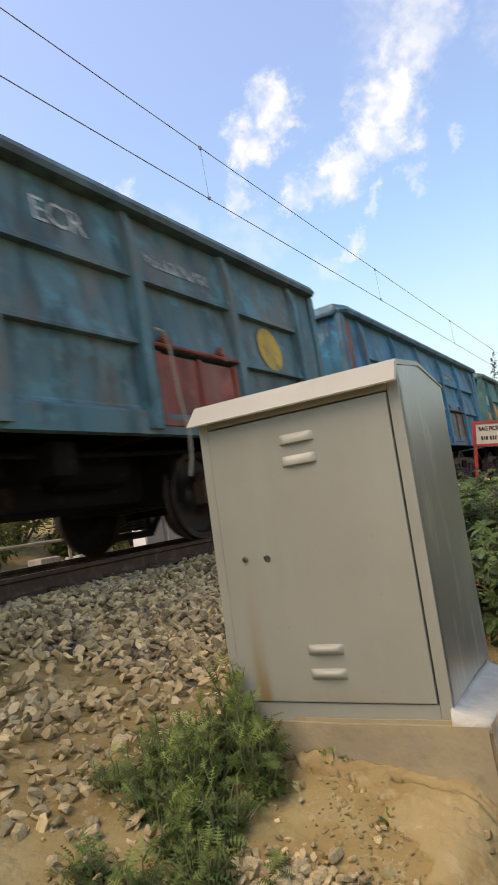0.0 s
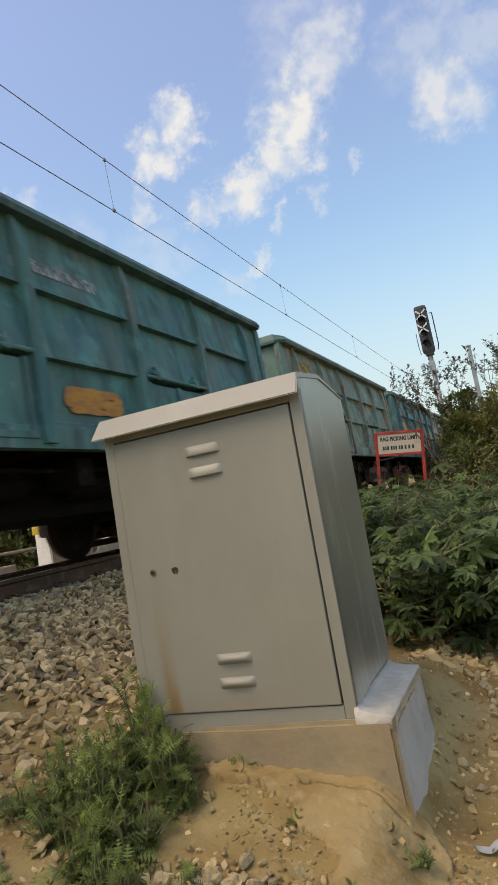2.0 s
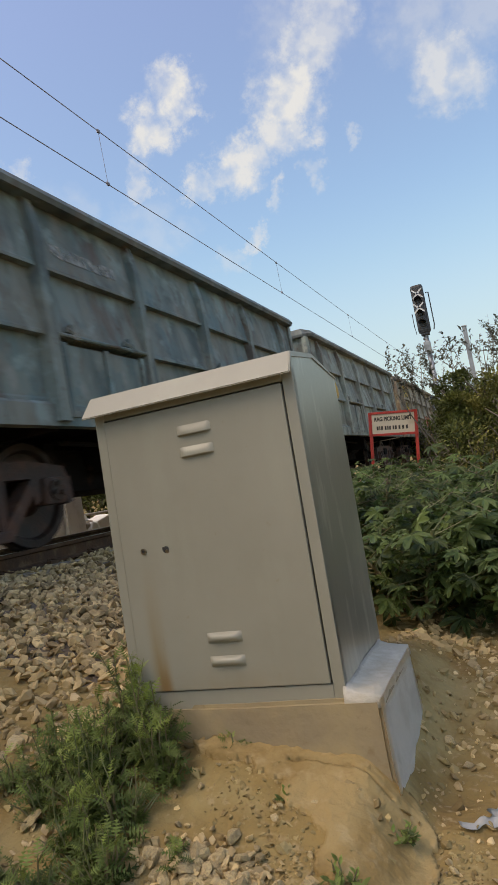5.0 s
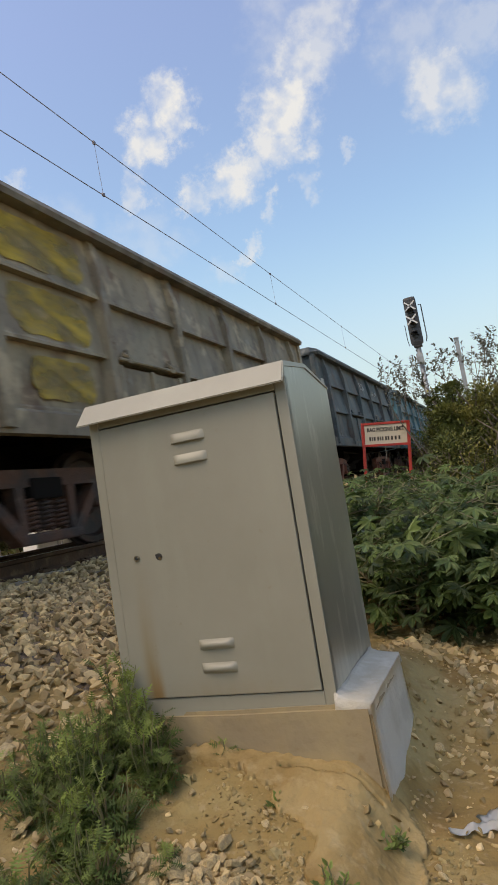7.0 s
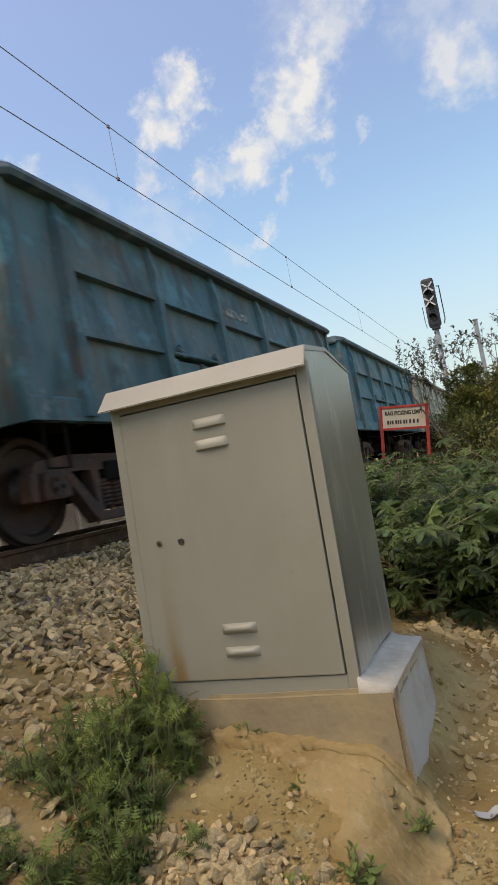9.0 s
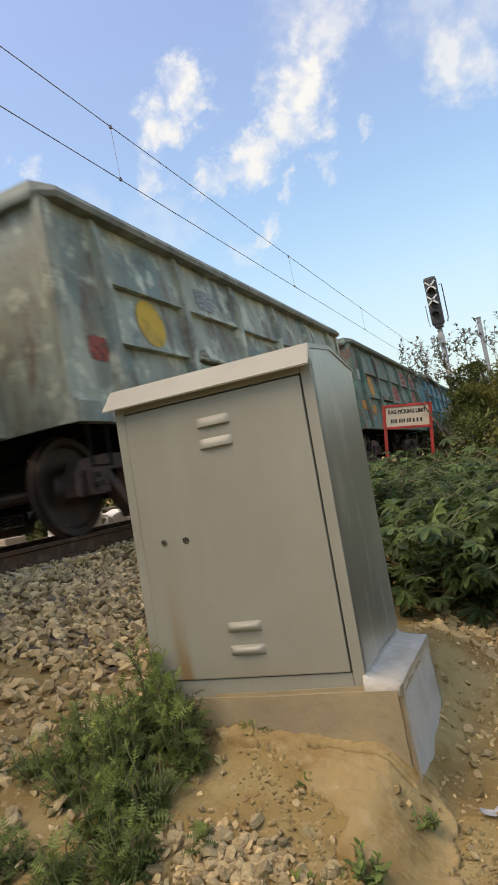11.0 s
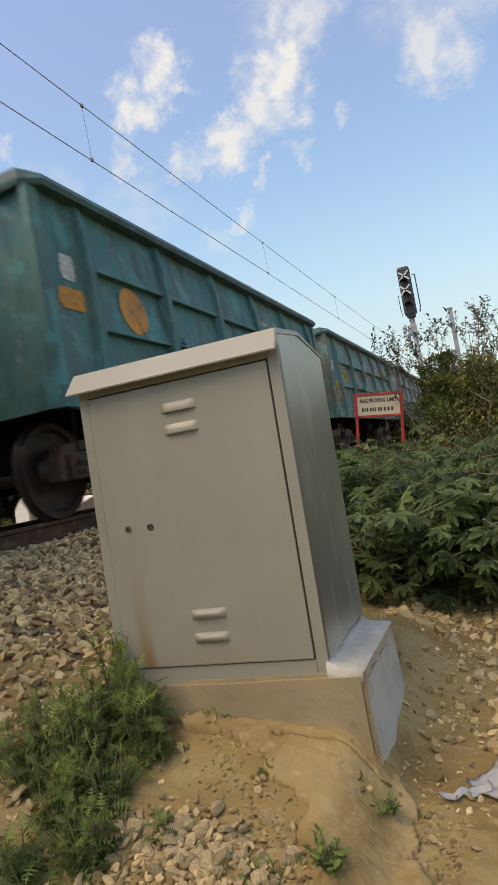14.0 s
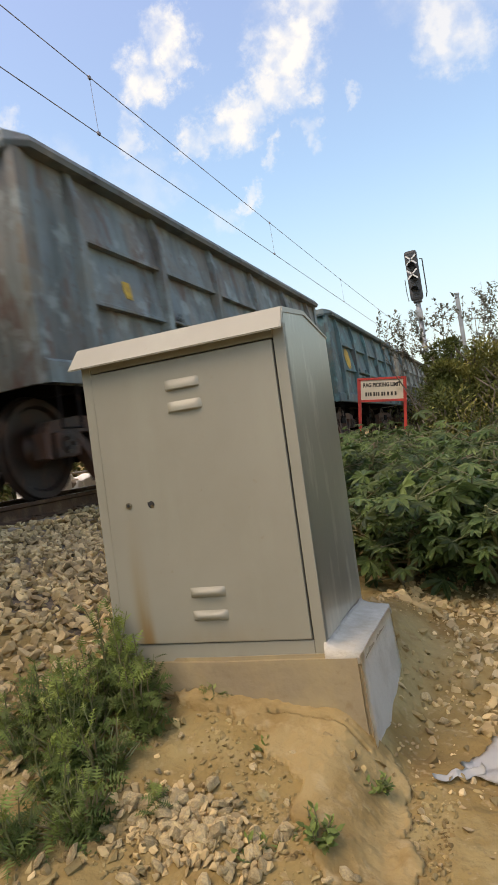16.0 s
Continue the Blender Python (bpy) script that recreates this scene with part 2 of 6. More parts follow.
M_BLACK = material("black_rubber", (0.02, 0.02, 0.02), [((0.05, 0.045, 0.04), 12, 0.5, 0.7, ONE, 0.6)], 0.7)
M_BRASS = material("worn_lock_metal", (0.3, 0.25, 0.17), [((0.1, 0.08, 0.06), 60, 0.45, 0.6, ONE, 0.7)], 0.4, 0.8)
M_WIRE = material("dull_copper_wire", (0.3, 0.27, 0.29), [((0.12, 0.11, 0.12), 3, 0.4, 0.6, ONE, 0.5)], 0.6, 0.3)
M_RED = material("sign_red_paint", (0.5, 0.045, 0.03), [((0.3, 0.03, 0.025), 6, 0.45, 0.65, ONE, 0.7)], 0.6)
M_BOARD = material("sign_white_board", (0.62, 0.55, 0.42), [((0.45, 0.38, 0.27), 4, 0.5, 0.7, ONE, 0.7)], 0.8)
M_INK = material("sign_lettering", (0.04, 0.035, 0.03), [((0.12, 0.1, 0.08), 30, 0.5, 0.65, ONE, 0.5)], 0.8)


def worn(m, scale, lo, hi):
    """Lets the surface below show where paint has flaked off."""
    n, l = m.node_tree.nodes, m.node_tree.links
    co, no, rg = n.new("ShaderNodeTexCoord"), n.new("ShaderNodeTexNoise"), n.new("ShaderNodeMapRange")
    no.inputs["Scale"].default_value, no.inputs["Detail"].default_value = scale, 7.0
    l.new(co.outputs["Object"], no.inputs["Vector"])
    rg.inputs["From Min"].default_value, rg.inputs["From Max"].default_value = lo, hi
    l.new(no.outputs[0], rg.inputs["Value"])
    tr, mix = n.new("ShaderNodeBsdfTransparent"), n.new("ShaderNodeMixShader")
    l.new(rg.outputs[0], mix.inputs[0])
    l.new(n["Principled BSDF"].outputs[0], mix.inputs[1])
    l.new(tr.outputs[0], mix.inputs[2])
    l.new(mix.outputs[0], n["Material Output"].inputs[0])
    return m


M_MARK_W = worn(material("faded_white_marking", (0.58, 0.57, 0.52), [((0.36, 0.36, 0.34), 7, 0.45, 0.65, ONE, 0.8)], 0.8), 7, 0.5, 0.78)
M_MARK_B = worn(material("worn_stencil_paint", (0.45, 0.45, 0.42), [((0.3, 0.31, 0.3), 7, 0.42, 0.6, ONE, 0.9)], 0.8), 9, 0.4, 0.64)
M_MARK_Y = worn(material("yellow_marking", (0.66, 0.4, 0.035), [((0.45, 0.27, 0.06), 3, 0.4, 0.6, ONE, 0.8), ((0.3, 0.25, 0.15), 8, 0.6, 0.72, ONE, 0.6)], 0.7), 3, 0.58, 0.85)
M_MARK_FADED = worn(material("faded_yellow_marking", (0.52, 0.36, 0.05), [((0.3, 0.22, 0.09), 2, 0.4, 0.6, ONE, 0.8), ((0.2, 0.17, 0.11), 6, 0.5, 0.7, ONE, 0.6)], 0.8), 2.4, 0.36, 0.72)
M_MARK_O = worn(material("orange_marking", (0.62, 0.27, 0.03), [((0.4, 0.17, 0.05), 4, 0.4, 0.6, ONE, 0.8), ((0.2, 0.17, 0.12), 8, 0.58, 0.7, ONE, 0.6)], 0.7), 5, 0.6, 0.8)
M_MARK_R = worn(material("red_marking", (0.35, 0.085, 0.058), [((0.25, 0.07, 0.05), 4, 0.45, 0.65, ONE, 0.7), (DUST, 7, 0.6, 0.75, ONE, 0.6)], 0.75), 4, 0.48, 0.75)
M_PLASTIC = material("torn_plastic_sheet", (0.62, 0.61, 0.58), [((0.45, 0.4, 0.32), 9, 0.5, 0.7, ONE, 0.7)], 0.4)


def stained(paint, name, along, runs):
    """Paint with runs and dust on it: (middle, half width, foot, head, colour, amount), measured along x or y and up."""
    m = paint.copy()
    m.name = name
    n, l = m.node_tree.nodes, m.node_tree.links
    bs = n["Principled BSDF"]
    src = bs.inputs["Base Color"].links[0].from_socket
    co, sep = n.new("ShaderNodeTexCoord"), n.new("ShaderNodeSeparateXYZ")
    l.new(co.outputs["Object"], sep.inputs[0])
    for cx, wx, z0, z1, col, amount in runs:
        no = n.new("ShaderNodeTexNoise")
        mp = n.new("ShaderNodeMapping")
        mp.inputs["Scale"].default_value = (26, 26, 2.5)
        l.new(co.outputs["Object"], mp.inputs["Vector"])
        l.new(mp.outputs[0], no.inputs["Vector"])
        no.inputs["Scale"].default_value, no.inputs["Detail"].default_value = 1.0, 5.0
        ax = n.new("ShaderNodeMath")
        ax.operation = "SUBTRACT"
        ax.inputs[1].default_value = cx
        l.new(sep.outputs[along], ax.inputs[0])
        ab = n.new("ShaderNodeMath")
        ab.operation = "ABSOLUTE"
        l.new(ax.outputs[0], ab.inputs[0])
        rx = n.new("ShaderNodeMapRange")
        rx.interpolation_type = "SMOOTHSTEP"
        rx.inputs["From Min"].default_value, rx.inputs["From Max"].default_value = wx, 0.0
        l.new(ab.outputs[0], rx.inputs["Value"])
        rz = n.new("ShaderNodeMapRange")
        rz.interpolation_type = "SMOOTHSTEP"
        rz.inputs["From Min"].default_value, rz.inputs["From Max"].default_value = z1, z0
        l.new(sep.outputs["Z"], rz.inputs["Value"])
        m1, m2, m3 = n.new("ShaderNodeMath"), n.new("ShaderNodeMath"), n.new("ShaderNodeMath")
        for q in (m1, m2, m3):
            q.operation = "MULTIPLY"
        l.new(rx.outputs[0], m1.inputs[0])
        l.new(rz.outputs[0], m1.inputs[1])
        l.new(m1.outputs[0], m2.inputs[0])
        l.new(no.outputs[0], m2.inputs[1])
        l.new(m2.outputs[0], m3.inputs[0])
        m3.inputs[1].default_value = amount * 1.7
        m3.use_clamp = True
        mx = n.new("ShaderNodeMix")
        mx.data_type = "RGBA"
        l.new(m3.outputs[0], mx.inputs[0])
        l.new(src, mx.inputs[6])
        mx.inputs[7].default_value = (*col, 1)
        src = mx.outputs[2]
    l.new(src, bs.inputs["Base Color"])
    return m


M_DOOR = stained(M_CABINET, "cabinet_door_paint", "X", ((0.135, 0.05, 0.05, 0.62, (0.24, 0.17, 0.075), 0.75), (0.15, 0.035, 0.06, 0.22, (0.24, 0.13, 0.035), 0.9), (0.4, 0.4, 0.05, 0.16, (0.27, 0.21, 0.12), 0.5)))
M_SIDE = stained(M_ALU, "cabinet_side_paint", "Y", ((0.3, 0.6, 0.0, 0.2, (0.62, 0.58, 0.48), 1.1), (0.12, 0.2, 0.0, 0.3, (0.6, 0.56, 0.46), 0.7)))


# ---- builders ----
def mesh_from(name, bm, mat, smooth=False):
    me = bpy.data.meshes.new(name)
    bmesh.ops.recalc_face_normals(bm, faces=bm.faces)
    bm.to_mesh(me)
    bm.free()
    me.materials.append(mat)
    if smooth:
        me.polygons.foreach_set("use_smooth", [True] * len(me.polygons))
    return me


def place(name, me, parent=None, m=None, mat=None, label=""):
    ob = new(name, me)
    if parent is not None:
        ob.parent = parent
    if m is not None:
        ob.matrix_basis = m
    if mat is not None:
        ob.material_slots[0].link = "OBJECT"
        ob.material_slots[0].material = mat
    return tagged(ob, label)


def part(name, bm, mat, parent=None, label="", smooth=False, m=None):
    return place(name, mesh_from(name, bm, mat, smooth), parent, m, None, label)


def box(bm, x0, x1, y0, y1, z0, z1, bevel=0.0, m=None):
    r = bmesh.ops.create_cube(bm, size=1.0)
    bmesh.ops.scale(bm, vec=(x1 - x0, y1 - y0, z1 - z0), verts=r["verts"])
    bmesh.ops.translate(bm, vec=((x0 + x1) / 2, (y0 + y1) / 2, (z0 + z1) / 2), verts=r["verts"])
    vs = r["verts"]
    if bevel:
        es = list({e for v in vs for e in v.link_edges})
        g = bmesh.ops.bevel(bm, geom=es, offset=bevel, segments=2, affect="EDGES", profile=0.6)
        vs = list({v for f in g["faces"] for v in f.verts} | {v for v in vs if v.is_valid})
        vs = [v for v in bm.verts if v in set(vs)]
    if m is not None:
        bmesh.ops.transform(bm, matrix=m, verts=vs)
    return bm


def prism(bm, pts, axis, a, b):
    """A polygon in the plane across an axis, drawn out from a to b. axis x: pts are (y, z); y: (x, z); z: (x, y)."""
    def at(p, h):
        return {"x": (h, p[0], p[1]), "y": (p[0], h, p[1]), "z": (p[0], p[1], h)}[axis]
    lo, hi = [bm.verts.new(at(p, a)) for p in pts], [bm.verts.new(at(p, b)) for p in pts]
    n = len(pts)
    bm.faces.new(lo)
    bm.faces.new(hi[::-1])
    for i in range(n):
        bm.faces.new((lo[i], hi[i], hi[(i + 1) % n], lo[(i + 1) % n]))
    return bm


def tube(bm, a, b, r0, r1=None, n=8):
    a, b = Vector(a), Vector(b)
    r1 = r0 if r1 is None else r1
    q = (b - a).to_track_quat("Z", "Y")
    rings = []
    for c, r in ((a, r0), (b, r1)):
        rings.append([bm.verts.new(c + q @ Vector((r * math.cos(6.2832 * i / n), r * math.sin(6.2832 * i / n), 0))) for i in range(n)])
    for i in range(n):
        bm.faces.new((rings[0][i], rings[0][(i + 1) % n], rings[1][(i + 1) % n], rings[1][i]))
    bm.faces.new(rings[0][::-1])
    bm.faces.new(rings[1])
    return bm


def pipe(bm, pts, r, n=6):
    """A round bar through the points, in one piece."""
    pts = [Vector(q) for q in pts]
    rings = []
    for i, c in enumerate(pts):
        d = (pts[min(i + 1, len(pts) - 1)] - pts[max(i - 1, 0)]).normalized()
        u = d.cross(Vector((0, 0, 1)) if abs(d.z) < 0.9 else Vector((1, 0, 0))).normalized()
        w = d.cross(u)
        rings.append([bm.verts.new(c + r * (math.cos(6.2832 * k / n) * u + math.sin(6.2832 * k / n) * w)) for k in range(n)])
    for g, h in zip(rings, rings[1:]):
        for k in range(n):
            bm.faces.new((g[k], g[(k + 1) % n], h[(k + 1) % n], h[k]))
    bm.faces.new(rings[0][::-1])
    bm.faces.new(rings[-1])
    return bm


def lathe(bm, prof, n=32):
    """A closed (r, x) profile turned about the x axis."""
    rings = [[bm.verts.new((x, r * math.cos(6.28318 * i / n), r * math.sin(6.28318 * i / n))) for i in range(n)] for r, x in prof]
    k = len(rings)
    for j in range(k):
        a, b = rings[j], rings[(j + 1) % k]
        for i in range(n):
            bm.faces.new((a[i], a[(i + 1) % n], b[(i + 1) % n], b[i]))
    return bm


def thing(name, label, category, m=None, group="", kind=""):
    ob = new(name)
    ob.empty_display_size = 0.2
    if m is not None:
        ob.matrix_basis = m
    return tagged(ob, label, category, group, kind)


# ---- ground ----
RAIL_Z, TRACK_X = 0.95, -5.17     # top of rail, middle of the track
BASE = [(-400, 4.0), (-60, 3.4), (-20, 2.8), (-12.5, 0.6), (-9.6, 0.74), (-3.75, 0.74), (-3.4, 0.64), (-2.6, 0.40), (-2.0, 0.25), (-1.5, 0.14), (-1.0, 0.09), (-0.6, 0.05),
        (0.0, 0.0), (1.0, -0.1), (3.0, -0.3), (12, -0.5), (60, -0.6), (400, -1.0)]
BX, BZ = [p[0] for p in BASE], [p[1] for p in BASE]


def ground_z(x, y):
    z = float(np.interp(x, BX, BZ))
    if -60 < x < 60 and -60 < y < 90:
        # bank of soil against the front of the plinth
        d = min(x + 1.22, 0) / 0.7
        k = min(max((x + 0.64) / 0.2, 0), 1)
        e = (y - 2.15) / (0.62 if y < 2.15 else 1.0)
        z += 0.2 * math.exp(-d * d - e * e) * (1 - k * k * (3 - 2 * k))
        r = min(max((y - 2.2) / 0.9, 0), 1) * min(max((x + 2.4) / 0.8, 0), 1)
        z += 0.17 * r * r * (3 - 2 * r)
        soft = 1.0 if x > -2.0 else 0.5
        z += soft * (0.035 * noise.noise((x * 1.3, y * 1.3, 0.3)) + 0.02 * noise.noise((x * 4, y * 4, 1.7)))
        if -3.0 < x < 1.5 and 0.5 < y < 6:
            z += 0.013 * noise.noise((x * 11, y * 11, 4.0)) + 0.009 * noise.noise((x * 24, y * 24, 2.0)) * (0.4 + abs(noise.noise((x * 3, y * 3, 7)))) + 0.004 * noise.noise((x * 55, y * 55, 2.0))
    return z


def build_ground():
    # finer where the camera is near
    xs = sorted({*np.round(np.arange(-2.6, 0.6, 0.02), 3), *np.round(np.arange(-12, 8, 0.2), 2), *range(-60, 61, 6), -400, -200, -100, 100, 200, 400})
    ys = sorted({*np.round(np.arange(1.2, 4.2, 0.02), 3), *np.round(np.arange(-8, 30, 0.25), 2), *range(-60, 121, 8), -400, -200, -120, 180, 260, 400, 900, 2000})
    verts = [(x, y, ground_z(x, y)) for y in ys for x in xs]
    n = len(xs)
    faces = [(j * n + i, j * n + i + 1, (j + 1) * n + i + 1, (j + 1) * n + i) for j in range(len(ys) - 1) for i in range(n - 1)]
    me = bpy.data.meshes.new("ground")
    me.from_pydata(verts, [], faces)
    me.materials.append(M_SOIL)
    me.polygons.foreach_set("use_smooth", [True] * len(me.polygons))
    tagged(new("ground", me), "dry ochre sandy soil sloping down from the track", "ground", kind="structure")


build_ground()


# ---- track ----
def rail_mesh(name, y0, y1):
    bm = bmesh.new()
    prof = [(-0.075, 0), (0.075, 0), (0.075, 0.012), (0.02, 0.03), (0.009, 0.045), (0.009, 0.125), (0.034, 0.138), (0.036, 0.166), (0.028, 0.172), (-0.028, 0.172), (-0.036, 0.166), (-0.034, 0.138), (-0.009, 0.125), (-0.009, 0.045), (-0.02, 0.03), (-0.075, 0.012)]
    prism(bm, prof, "y", y0, y1)
    me = mesh_from(name, bm, M_RAIL)
    me.materials.append(M_TREAD)
    for p in me.polygons:
        if p.normal.z > 0.8 and p.center.z > 0.16:
            p.material_index = 1
    return me


def build_track(centre, label):
    track = thing("railway_track", label, "railway track", pose(centre, 0, RAIL_Z - 0.172), kind="structure")
    rail = rail_mesh("rail", -40, 160)
    for sx in (-0.873, 0.873):
        place("rail", rail, track, pose(sx, 0, 0), None, "rusty steel rail with a polished head")
    bm = bmesh.new()
    prism(bm, [(-0.125, -0.2), (0.125, -0.2), (0.1, -0.004), (-0.1, -0.004)], "x", -1.375, 1.375)
    sleeper = mesh_from("sleeper", bm, M_CONC)
    bm = bmesh.new()
    for sx in (-0.1, 0.1):
        box(bm, sx - 0.03, sx + 0.03, -0.055, 0.055, -0.004, 0.028, 0.006)
        pipe(bm, [(sx, -0.05, 0.02), (sx * 0.6, -0.02, 0.045), (sx * 0.6, 0.03, 0.045), (sx * 1.15, 0.05, 0.02)], 0.009, 5)
    clip = mesh_from("rail_clip", bm, M_RAIL)
    y = -5.0
    while y < 60:
        place("sleeper", sleeper, track, pose(0, y, 0))
        if y < 22 and centre > -7:
            for sx in (-0.873, 0.873):
                place("rail_clip", clip, track, pose(sx, y, 0))
        y += 0.62
    return track


build_track(TRACK_X, "main line of rusty rails on dusty concrete sleepers")

# ---- overhead wires ----
WX, CONTACT_Z = -5.12, 6.27


def messenger_z(y):
    # hangs lowest in the middle of a span
    return 7.12 + 0.00025 * (y - 18.0) ** 2


def build_wires():
    wires = thing("overhead_line", "dark overhead contact wire hung from a messenger wire", "overhead line")
    bm = bmesh.new()
    pipe(bm, [(WX, y, CONTACT_Z - 0.0006 * y) for y in range(-30, 121, 5)], 0.0075, 6)
    part("contact_wire", bm, M_WIRE, wires)
    bm = bmesh.new()
    pipe(bm, [(WX, y, messenger_z(y)) for y in range(-30, 121, 3)], 0.0075, 6)
    part("messenger_wire", bm, M_WIRE, wires)
    for y in (0.5, 8.62, 16.77, 24.9, 33.0, 41.1, 49.2):
        bm = bmesh.new()
        tube(bm, (WX, y, CONTACT_Z), (WX, y - 0.03, messenger_z(y)), 0.004, None, 5)
        box(bm, WX - 0.015, WX + 0.015, y - 0.03, y + 0.03, CONTACT_Z - 0.02, CONTACT_Z + 0.03)
        box(bm, WX - 0.015, WX + 0.015, y - 0.06, y, messenger_z(y) - 0.03, messenger_z(y) + 0.02)
        part("dropper", bm, M_WIRE, wires)


build_wires()

# ---- train of open wagons ----
PITCH, HALF = 10.713, 4.89          # length over couplers, half length of the body
STAND = [-HALF + 0.8 + 1.636 * i for i in range(6)]
Z_BOT, Z_SOLE, Z_L2, Z_L1, Z_RIM, Z_TOP = 1.02, 1.24, 1.84, 2.47, 3.125, 3.245


def wagon_meshes():
    me = {}
    w = 1.636 / 2 - 0.01
    for name, zb, zt in (("upper_panel", Z_L1, Z_RIM), ("middle_panel", Z_L2, Z_L1), ("lower_panel", Z_SOLE, Z_L2)):
        bm = bmesh.new()
        out = 1.512 if name == "lower_panel" else 1.578
        prism(bm, [(1.46, zt), (1.495, zt), (1.5, zt - 0.1), (out - 0.012, zb + 0.05), (out, zb + 0.03), (out, zb), (1.46, zb)], "y", -w, w)
        me[name] = mesh_from(name, bm, M_DARK)
    bm = bmesh.new()
    prism(bm, [(1.46, Z_RIM), (1.505, Z_RIM), (1.53, 2.2), (1.535, Z_SOLE), (1.46, Z_SOLE)], "y", -0.36, 0.36)
    me["end_panel"] = mesh_from("end_panel", bm, M_DARK)
    bm = bmesh.new()
    lo = [(1.49, -0.095, 1.06), (1.62, -0.07, 1.06), (1.62, 0.07, 1.06), (1.49, 0.095, 1.06)]
    mid = [(1.49, -0.085, 2.8), (1.615, -0.055, 2.8), (1.615, 0.055, 2.8), (1.49, 0.085, 2.8)]
    top = [(1.49, -0.075, Z_RIM + 0.01), (1.545, -0.05, Z_RIM + 0.01), (1.545, 0.05, Z_RIM + 0.01), (1.49, 0.075, Z_RIM + 0.01)]
    rings = [[bm.verts.new(p) for p in r] for r in (lo, mid, top)]
    for a, b in zip(rings, rings[1:]):
        for i in range(4):
            bm.faces.new((a[i], a[(i + 1) % 4], b[(i + 1) % 4], b[i]))
    bm.faces.new(rings[0])
    bm.faces.new(rings[2])
    me["stanchion"] = mesh_from("stanchion", bm, M_DARK)
    bm = bmesh.new()
    prism(bm, [(1.45, Z_BOT), (1.57, Z_BOT), (1.57, Z_SOLE - 0.03), (1.54, Z_SOLE), (1.45, Z_SOLE)], "y", -HALF + 0.06, HALF - 0.06)
    me["sole_bar"] = mesh_from("sole_bar", bm, M_DARK)
    # coping round the top, corners cut off
    bm = bmesh.new()
    c = 0.16

    def ring(x, y, z, cut):
        return [bm.verts.new(p) for p in ((x, -y + cut, z), (x, y - cut, z), (x - cut, y, z), (-x + cut, y, z), (-x, y - cut, z), (-x, -y + cut, z), (-x + cut, -y, z), (x - cut, -y, z))]
    loops = [ring(1.47, 4.76, Z_RIM, 0.1), ring(1.63, HALF - 0.01, Z_RIM, c), ring(1.65, HALF, Z_RIM + 0.05, c), ring(1.61, HALF - 0.035, Z_TOP, c), ring(1.49, 4.78, Z_TOP, 0.1)]
    for lp in loops[3:]:
        for v in lp:
            if abs(v.co.y) > HALF - 0.12:
                v.co.z += 0.05
    for a, b in zip(loops, loops[1:] + loops[:1]):
        for i in range(8):
            bm.faces.new((a[i], a[(i + 1) % 8], b[(i + 1) % 8], b[i]))
    me["top_rim"] = mesh_from("top_rim", bm, M_DARK)
    # end wall
    bm = bmesh.new()
    box(bm, -1.5, 1.5, -0.02, 0.02, Z_SOLE - 0.2, Z_RIM)
    me["end_wall"] = mesh_from("end_wall", bm, M_DARK)
    bm = bmesh.new()
    prism(bm, [(-0.11, 0.0), (-0.06, -0.085), (0.06, -0.085), (0.11, 0.0)], "z", 1.05, Z_RIM)
    me["end_rib"] = mesh_from("end_rib", bm, M_DARK)
    bm = bmesh.new()
    prism(bm, [(1.44, -0.05), (1.53, -0.05), (1.545, 0.02), (1.545, 0.1), (1.44, 0.1)], "z", Z_BOT, Z_RIM)
    me["corner_post"] = mesh_from("corner_post", bm, M_DARK)
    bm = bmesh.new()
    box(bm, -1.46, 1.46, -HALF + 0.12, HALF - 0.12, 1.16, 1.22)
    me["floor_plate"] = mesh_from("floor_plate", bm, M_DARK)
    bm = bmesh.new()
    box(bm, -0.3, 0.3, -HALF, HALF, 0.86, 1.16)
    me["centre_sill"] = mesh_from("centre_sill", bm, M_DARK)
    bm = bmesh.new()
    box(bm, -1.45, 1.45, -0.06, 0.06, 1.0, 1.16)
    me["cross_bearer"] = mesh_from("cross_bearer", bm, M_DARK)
    bm = bmesh.new()
    box(bm, 1.515, 1.562, -0.7, 0.7, 1.12, 1.79, 0.008)
    me["side_door"] = mesh_from("side_door", bm, M_DARK)
    bm = bmesh.new()
    box(bm, 1.555, 1.59, -0.035, 0.035, 1.1, 1.8, 0.006)
    me["door_rib"] = mesh_from("door_rib", bm, M_DARK)
    bm = bmesh.new()
    box(bm, 1.555, 1.585, -0.7, 0.7, 1.1, 1.16, 0.006)
    me["door_foot"] = mesh_from("door_foot", bm, M_DARK)
    bm = bmesh.new()
    tube(bm, (1.6, -0.74, 1.86), (1.6, 0.74, 1.86), 0.022, None, 8)
    for y in (-0.5, 0.45):
        box(bm, 1.5, 1.62, y - 0.04, y + 0.04, 1.83, 1.93, 0.01)
        box(bm, 1.53, 1.6, y - 0.025, y + 0.025, 1.9, 1.99, 0.01)
        tube(bm, (1.6, y - 0.12, 1.92), (1.6, y + 0.05, 1.88), 0.03, 0.02, 6)
    me["hinge_bar"] = mesh_from("hinge_bar", bm, M_DARK)
    # wheelset
    bm = bmesh.new()
